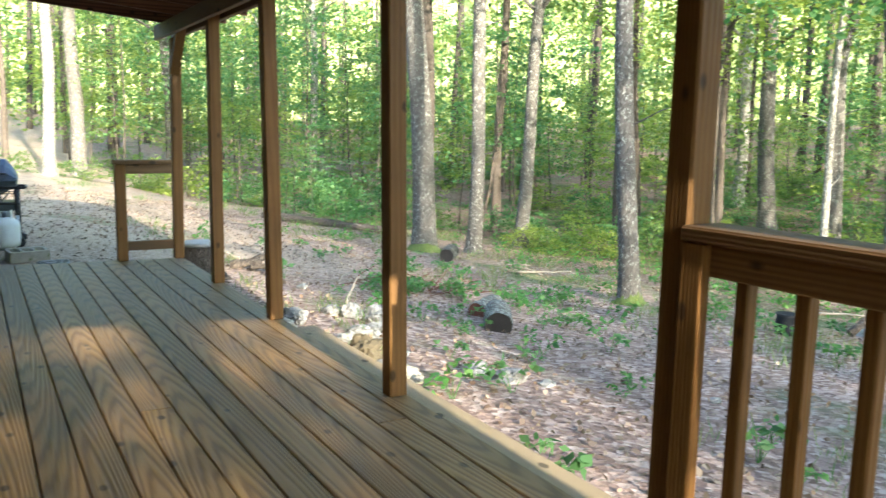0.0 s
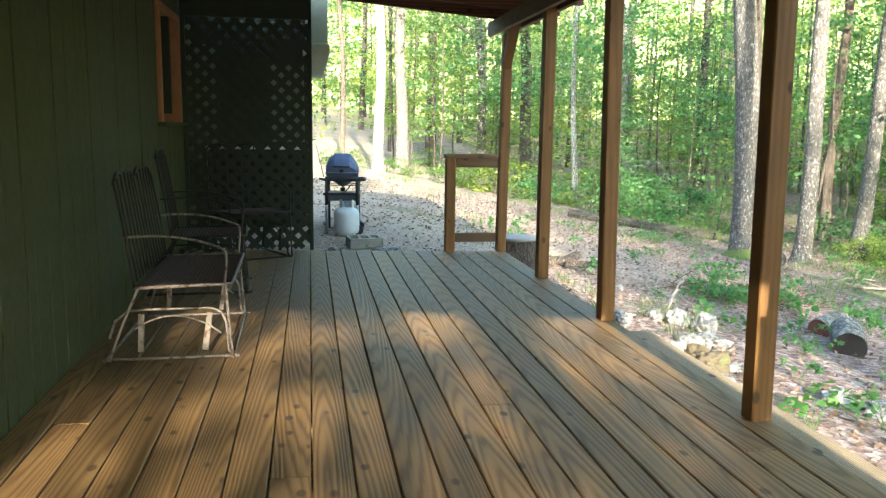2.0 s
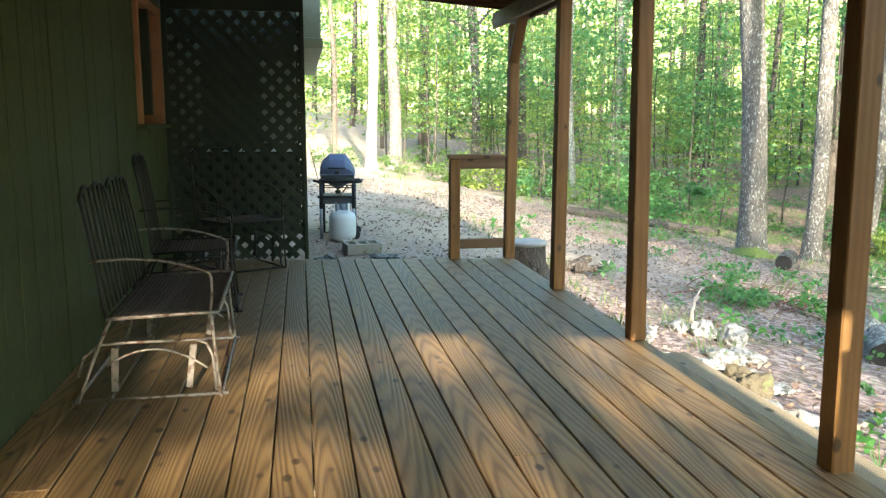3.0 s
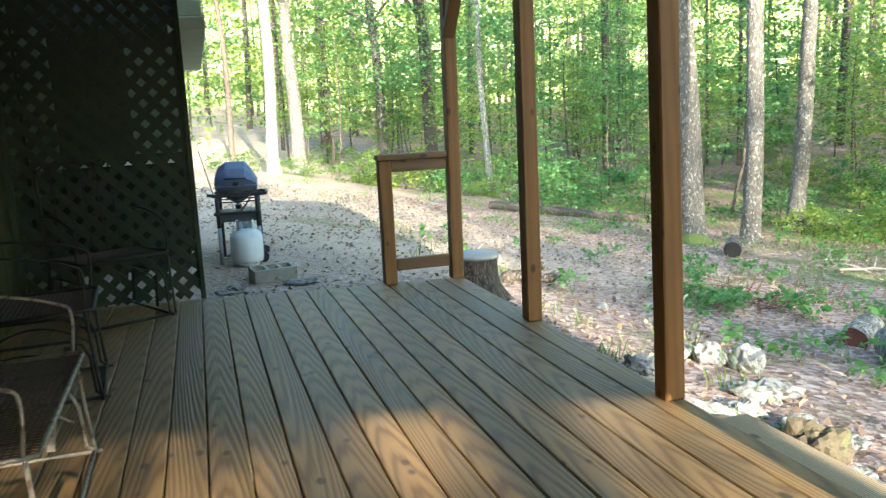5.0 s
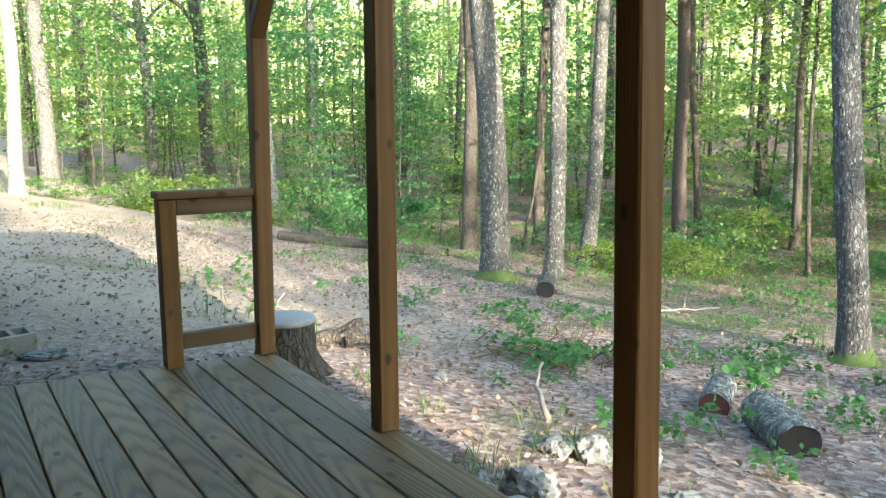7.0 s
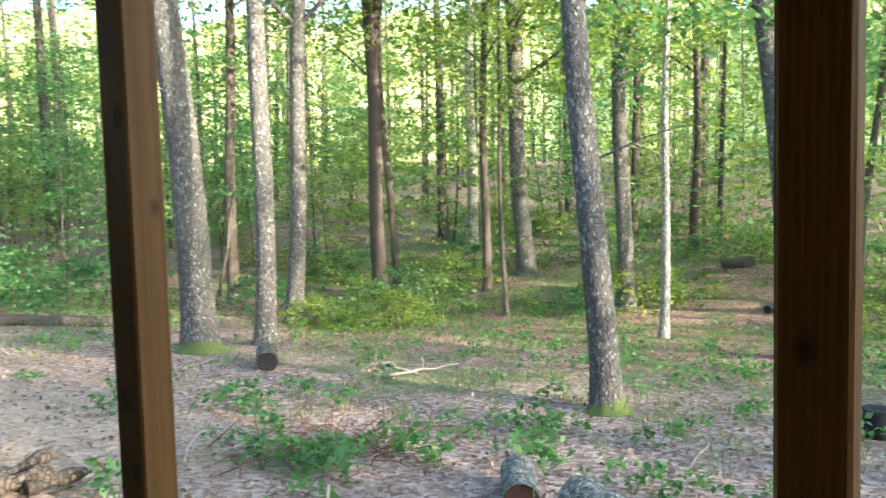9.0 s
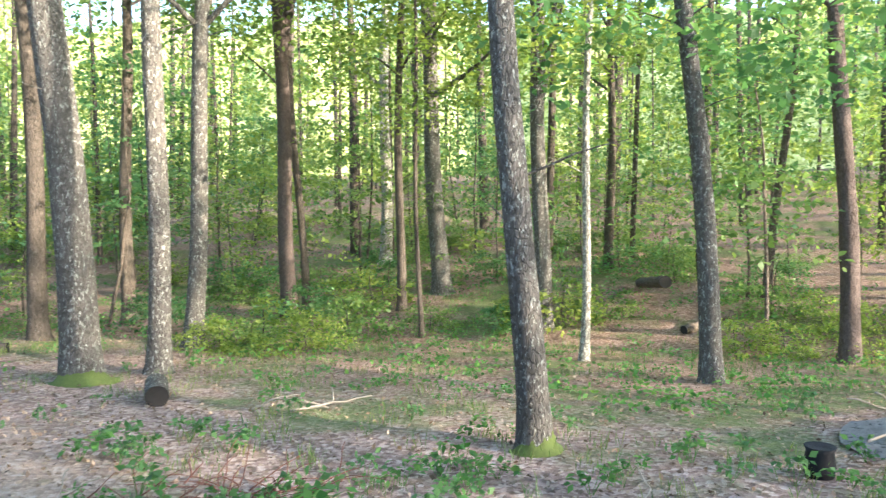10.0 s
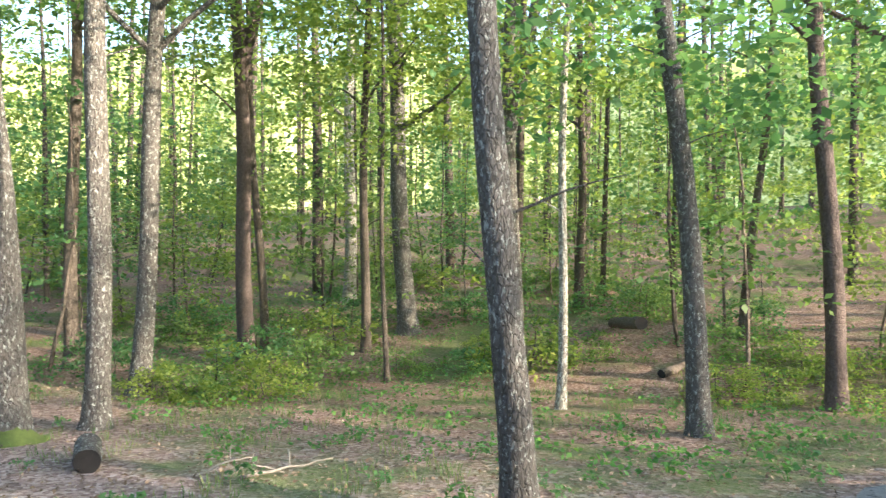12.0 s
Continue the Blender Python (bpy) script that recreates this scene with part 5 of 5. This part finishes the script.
# unseen understory added south of the cabin and yard to shade the ground
for k, x, y, s, rot in ((3, 5.4, -4.0, 1.3, 20), (6, 7.0, -4.6, 1.4, 120), (0, 8.6, -4.0, 1.4, 70), (3, 10.2, -4.8, 1.5, 200), (6, 11.8, -4.2, 1.4, 10), (0, 13.4, -5.0, 1.5, 300), (3, 15.0, -4.0, 1.4, 30), (6, 6.2, -7.0, 1.4, 10), (0, 9.4, -7.5, 1.5, 90),
                        (3, 12.6, -7.0, 1.6, 150), (6, 17.0, -5.0, 1.4, 60)):
    sapling(k, x, y, s, rot)


# unseen trees added south of the porch; gaps in their shade pass low sun
SUN_GAPS = ((0.50, 0.95, 5.35, 6.3, 0.0), (1.08, 1.66, 4.5, 6.0, 0.30), (1.60, 1.80, 1.0, 6.2, 0.30), (-0.42, -0.20, 5.3, 5.8, 0.1), (-1.15, 0.10, 1.8, 4.8, 0.36), (0.42, 0.85, 2.8, 4.4, 0.25), (-0.6, 0.0, 4.8, 6.0, 0.6), (-1.2, -0.5, 5.4, 6.1, 0.4))
rnd = np.random.RandomState(17)
SPAN = 0.42
for i in range(7):
    x0, ty = -1.25 + SPAN * i, -7.0 - 1.5 * ((i * 0.618) % 1.0)
    slope = math.tan(radians(SUN_EL))
    drift = math.tan(radians(SUN_AZ))
    bl, top = [], 0
    for j in range(3):
        for k in range(17):
            xd, yd = x0 + SPAN * (j + rnd.uniform(0.2, 0.8)) / 3, 1.0 + 0.31 * (k + rnd.uniform(0.1, 0.9))
            keep = min([q for a, b, c, d, q in SUN_GAPS if a < xd < b and c < yd < d] + [0.95])
            if rnd.uniform() > keep:
                continue
            cy = ty + rnd.uniform(-0.5, 0.5)
            cz = (yd - cy) / math.cos(radians(SUN_AZ)) * slope
            top = max(top, cz)
            bl.append(leaf_fan(rnd, (xd + drift * (yd - cy) - x0 - SPAN / 2, cy - ty, cz), 13, 0.13, 0.13, 0.3))
    x = x0 + SPAN / 2
    t = thing("young_tree", "unseen young tree added south of the porch to pattern sunlight on the deck", "tree", "young trees south of the porch")
    zg = ground_z(x, ty)
    stem = Geo().tube(branch_pts((0, 0, zg - 0.1), (0.05, 0.0, top), 0.12, 200 + i, 9), [0.035 * (1 - 0.085 * q) for q in range(10)], 8, cap=False)
    for k in range(5):
        h = top * (0.55 + 0.09 * k)
        stem.tube(branch_pts((0.02, 0, h), (0.22 * math.cos(k * 2.4), 0.4 * math.sin(k * 2.4), h + 0.3), 0.05, 300 + i * 9 + k, 4), [0.012, 0.010, 0.008, 0.005, 0.003], 5, cap=False)
    part("trunk", stem, bark_dark, t)
    part("crown", leaf_mesh("crown", bl, (leaf_green, leaf_yellow, leaf_cool)[i % 3]), None, t)
    t.matrix_basis = pose(x, ty, 0)
# unseen young trees added to shade the yard around the log
for i, (x, y, cz, cs) in enumerate(((3.4, -4.6, 1.2, 0.42), (4.3, -5.2, 1.2, 0.5), (5.0, -4.2, 1.4, 0.45), (3.9, -6.6, 1.8, 0.5))):
    tree("young_tree", x, y, 0.07, (0.0, 0.0), bark_dark, "unseen young tree added south of the yard to shade it", 89 + i, 4.6, cz, "gyc"[i % 3], crown_scale=cs)


# ---- low plants and litter ----
def in_yard(x, y):
    return not (x < 1.95 and y < 9.3) and not (x < 0.1 and y < 13.5)


lit = np.random.RandomState(3)
bl = []
n = 0
for _ in range(42000):
    x, y = lit.uniform(-1, 13), lit.uniform(-1, 21)
    if not in_yard(x, y) or lit.uniform() > (1.2 if x < 7 else 0.6):
        continue
    bl.append(leaf_fan(lit, (x, y, ground_z(x, y) + 0.012), 1, 0.02, 0.046, 0.3))
tagged(part("leaf_litter", leaf_mesh("leaf_litter", bl, litter_mat), None), "scattered dry brown fallen leaves on the ground", "leaf litter", kind="stuff")

bl = []
for _ in range(2600):
    x, y = lit.uniform(1.9, 20), lit.uniform(-2, 24)
    dens = noise.noise((x * 0.35, y * 0.35, 5.0)) + 0.25 * smooth(7, 12, x + 0.3 * y - 3)
    if not in_yard(x, y) or dens < 0.08:
        continue
    z = ground_z(x, y)
    m = 14
    ang = lit.uniform(0, 6.28, m)
    base = np.stack([x + lit.normal(0, 0.07, m), y + lit.normal(0, 0.07, m), np.full(m, z - 0.01)], 1)
    h = lit.uniform(0.06, 0.19, m)
    tip = base + np.stack([np.cos(ang) * h * 0.5, np.sin(ang) * h * 0.5, h], 1)
    side = np.stack([-np.sin(ang), np.cos(ang), np.zeros(m)], 1) * 0.004
    mid = base * 0.5 + tip * 0.5 + np.array([0, 0, 0.01])
    bl.append(np.stack([base - side, mid - side, tip, mid + side], 1).reshape(-1, 3))
tagged(part("grass", leaf_mesh("grass", bl, grass_mat), None), "thin tufts of green and straw-coloured grass", "grass", kind="stuff")

bl = []
for _ in range(2600):
    x, y = lit.uniform(2.2, 26), lit.uniform(-3, 27)
    dens = noise.noise((x * 0.28, y * 0.28, 9.0)) + 0.55 * smooth(8, 12, x + 0.25 * (y - 8))
    if not in_yard(x, y) or dens < (0.42 if x < 9 else 0.22) or (x < 5 and 13 < y < 24):
        continue
    bl.append(leaf_fan(lit, (x, y, ground_z(x, y) + lit.uniform(0.04, 0.16)), 12, lit.uniform(0.12, 0.3), 0.075, 0.18))
tagged(part("ground_cover", leaf_mesh("ground_cover", bl, leaf_weed), None), "low green ground cover of small forest plants", "ground cover", kind="stuff")

WEEDS = []
for k in range(4):
    r = np.random.RandomState(70 + k)
    st = []
    bl = []
    for j in range(5):
        a, L = r.uniform(0, 6.28), r.uniform(0.10, 0.30)
        e = Vector((L * math.cos(a), L * math.sin(a), r.uniform(0.12, 0.34)))
        st.append(Geo().tube([(0, 0, -0.03), e * 0.5 + Vector((0, 0, 0.05)), e], [0.004, 0.003, 0.002], 4, cap=False).mesh("stem", leaf_weed))
        bl.append(leaf_fan(r, tuple(e), 8, 0.09, 0.105, 0.25))
    WEEDS.append((st, leaf_mesh("leaves", bl, (leaf_weed, leaf_cool)[k % 2])))


def weed(k, x, y, s, rot):
    t = thing("weed", "leafy green weed growing out of the leaf litter", "weed", "weeds in the yard")
    for st in WEEDS[k][0]:
        part("stem", st, None, t)
    part("leaves", WEEDS[k][1], None, t)
    t.matrix_basis = pose(x, y, ground_z(x, y), 0, 0, rot) @ Matrix.Scale(s, 4)


rnd = random.Random(12)
for cx, cy, num, sp in ((4.8, 9.0, 16, 0.35), (4.5, 9.5, 6, 0.35), (6.1, 8.6, 10, 0.3), (5.7, 10.9, 9, 0.3), (3.9, 7.0, 4, 0.4), (4.3, 6.1, 4, 0.4), (5.2, 7.6, 8, 0.5), (7.8, 6.9, 8, 0.8), (4.2, 4.6, 4, 0.8), (10.0, 9.5, 10, 1.4),
                       (9.0, 11.5, 10, 1.4), (3.3, 9.0, 2, 0.6), (6.5, 6.2, 6, 0.7), (8.6, 8.6, 8, 1.0), (2.9, 3.6, 4, 0.5), (11.5, 6.2, 8, 1.0), (6.5, 10.6, 5, 0.8), (3.2, 12.2, 6, 1.2)):
    for _ in range(num):
        x, y = rnd.gauss(cx, sp), rnd.gauss(cy, sp)
        if in_yard(x, y):
            weed(rnd.randrange(4), x, y, rnd.uniform(0.35, 0.72), rnd.uniform(0, 360))

# brush pile and fallen sticks
bp = Geo()
r = random.Random(2)
for i in range(70):
    x, y = r.gauss(5.0, 0.42), r.gauss(9.5, 0.25)
    z = ground_z(x, y)
    a, L = r.uniform(0, 6.28), r.uniform(0.2, 0.6)
    bp.tube(branch_pts((x, y, z + r.uniform(0, 0.06)), (x + L * math.cos(a), y + L * math.sin(a), z + r.uniform(0.03, 0.26)), 0.06, i, 4), [0.006, 0.005, 0.004, 0.003, 0.002], 4, cap=False)
tagged(part("brush_pile", bp, bramble_brown), "low heap of reddish-brown dead brambles and twigs", "brush pile", kind="stuff")
for i, (x, y, a, L, rr) in enumerate(((7.5, 11.0, -0.6, 0.9, 0.018), (7.3, 11.3, -0.3, 0.6, 0.012), (7.9, 10.8, 2.4, 0.5, 0.010), (3.1, 7.7, 1.0, 0.8, 0.02), (4.0, 10.0, 0.4, 0.7, 0.012), (2.9, 10.6, 2.0, 0.6, 0.015), (6.2, 7.2, 0.2, 0.5, 0.01))):
    z = ground_z(x, y)
    pts = branch_pts((x, y, z + 0.02), (x + L * math.cos(a), y + L * math.sin(a), z + 0.06), 0.08, i + 9, 6)
    g = Geo().tube(pts, [rr * (1 - 0.1 * q) for q in range(7)], 7)
    g.tube(branch_pts(pts[3], pts[3] + Vector((0.15, 0.12, 0.1)), 0.03, i + 30, 4), rr * 0.5, 5)
    tagged(part("fallen_stick", g, dead_twig), "pale bare stick lying on the leaf litter", "stick", "fallen sticks")


# ---- deck boards ----
deck = structure("deck", Geo().box(WALL_X + 0.06, EDGE_X - 0.06, DECK_Y0 + 0.05, 8.36, -0.26, -0.24), joist_wood, "weathered pine board deck of the porch", "deck")
rnd = random.Random(6)
PITCH = (EDGE_X - (WALL_X + 0.004)) / 21
for i in range(21):
    x0 = WALL_X + 0.004 + i * PITCH
    end = deck_end(x0 + PITCH / 2) + rnd.uniform(-0.008, 0.008)
    cuts = sorted({DECK_Y0, (1.3, 3.75, 2.5, 4.35)[(i * 3) % 4] if i % 3 == 1 else 0.1 * i - 0.6, end})
    for a, b in zip(cuts, cuts[1:]):
        L = b - a - 0.002
        p = part("deck_board", Geo().box(0.0025, PITCH - 0.0035, 0, L, -0.038, rnd.uniform(-0.0015, 0.0015), 0.004), deck_wood, deck)
        p.location = (x0, a, 0)
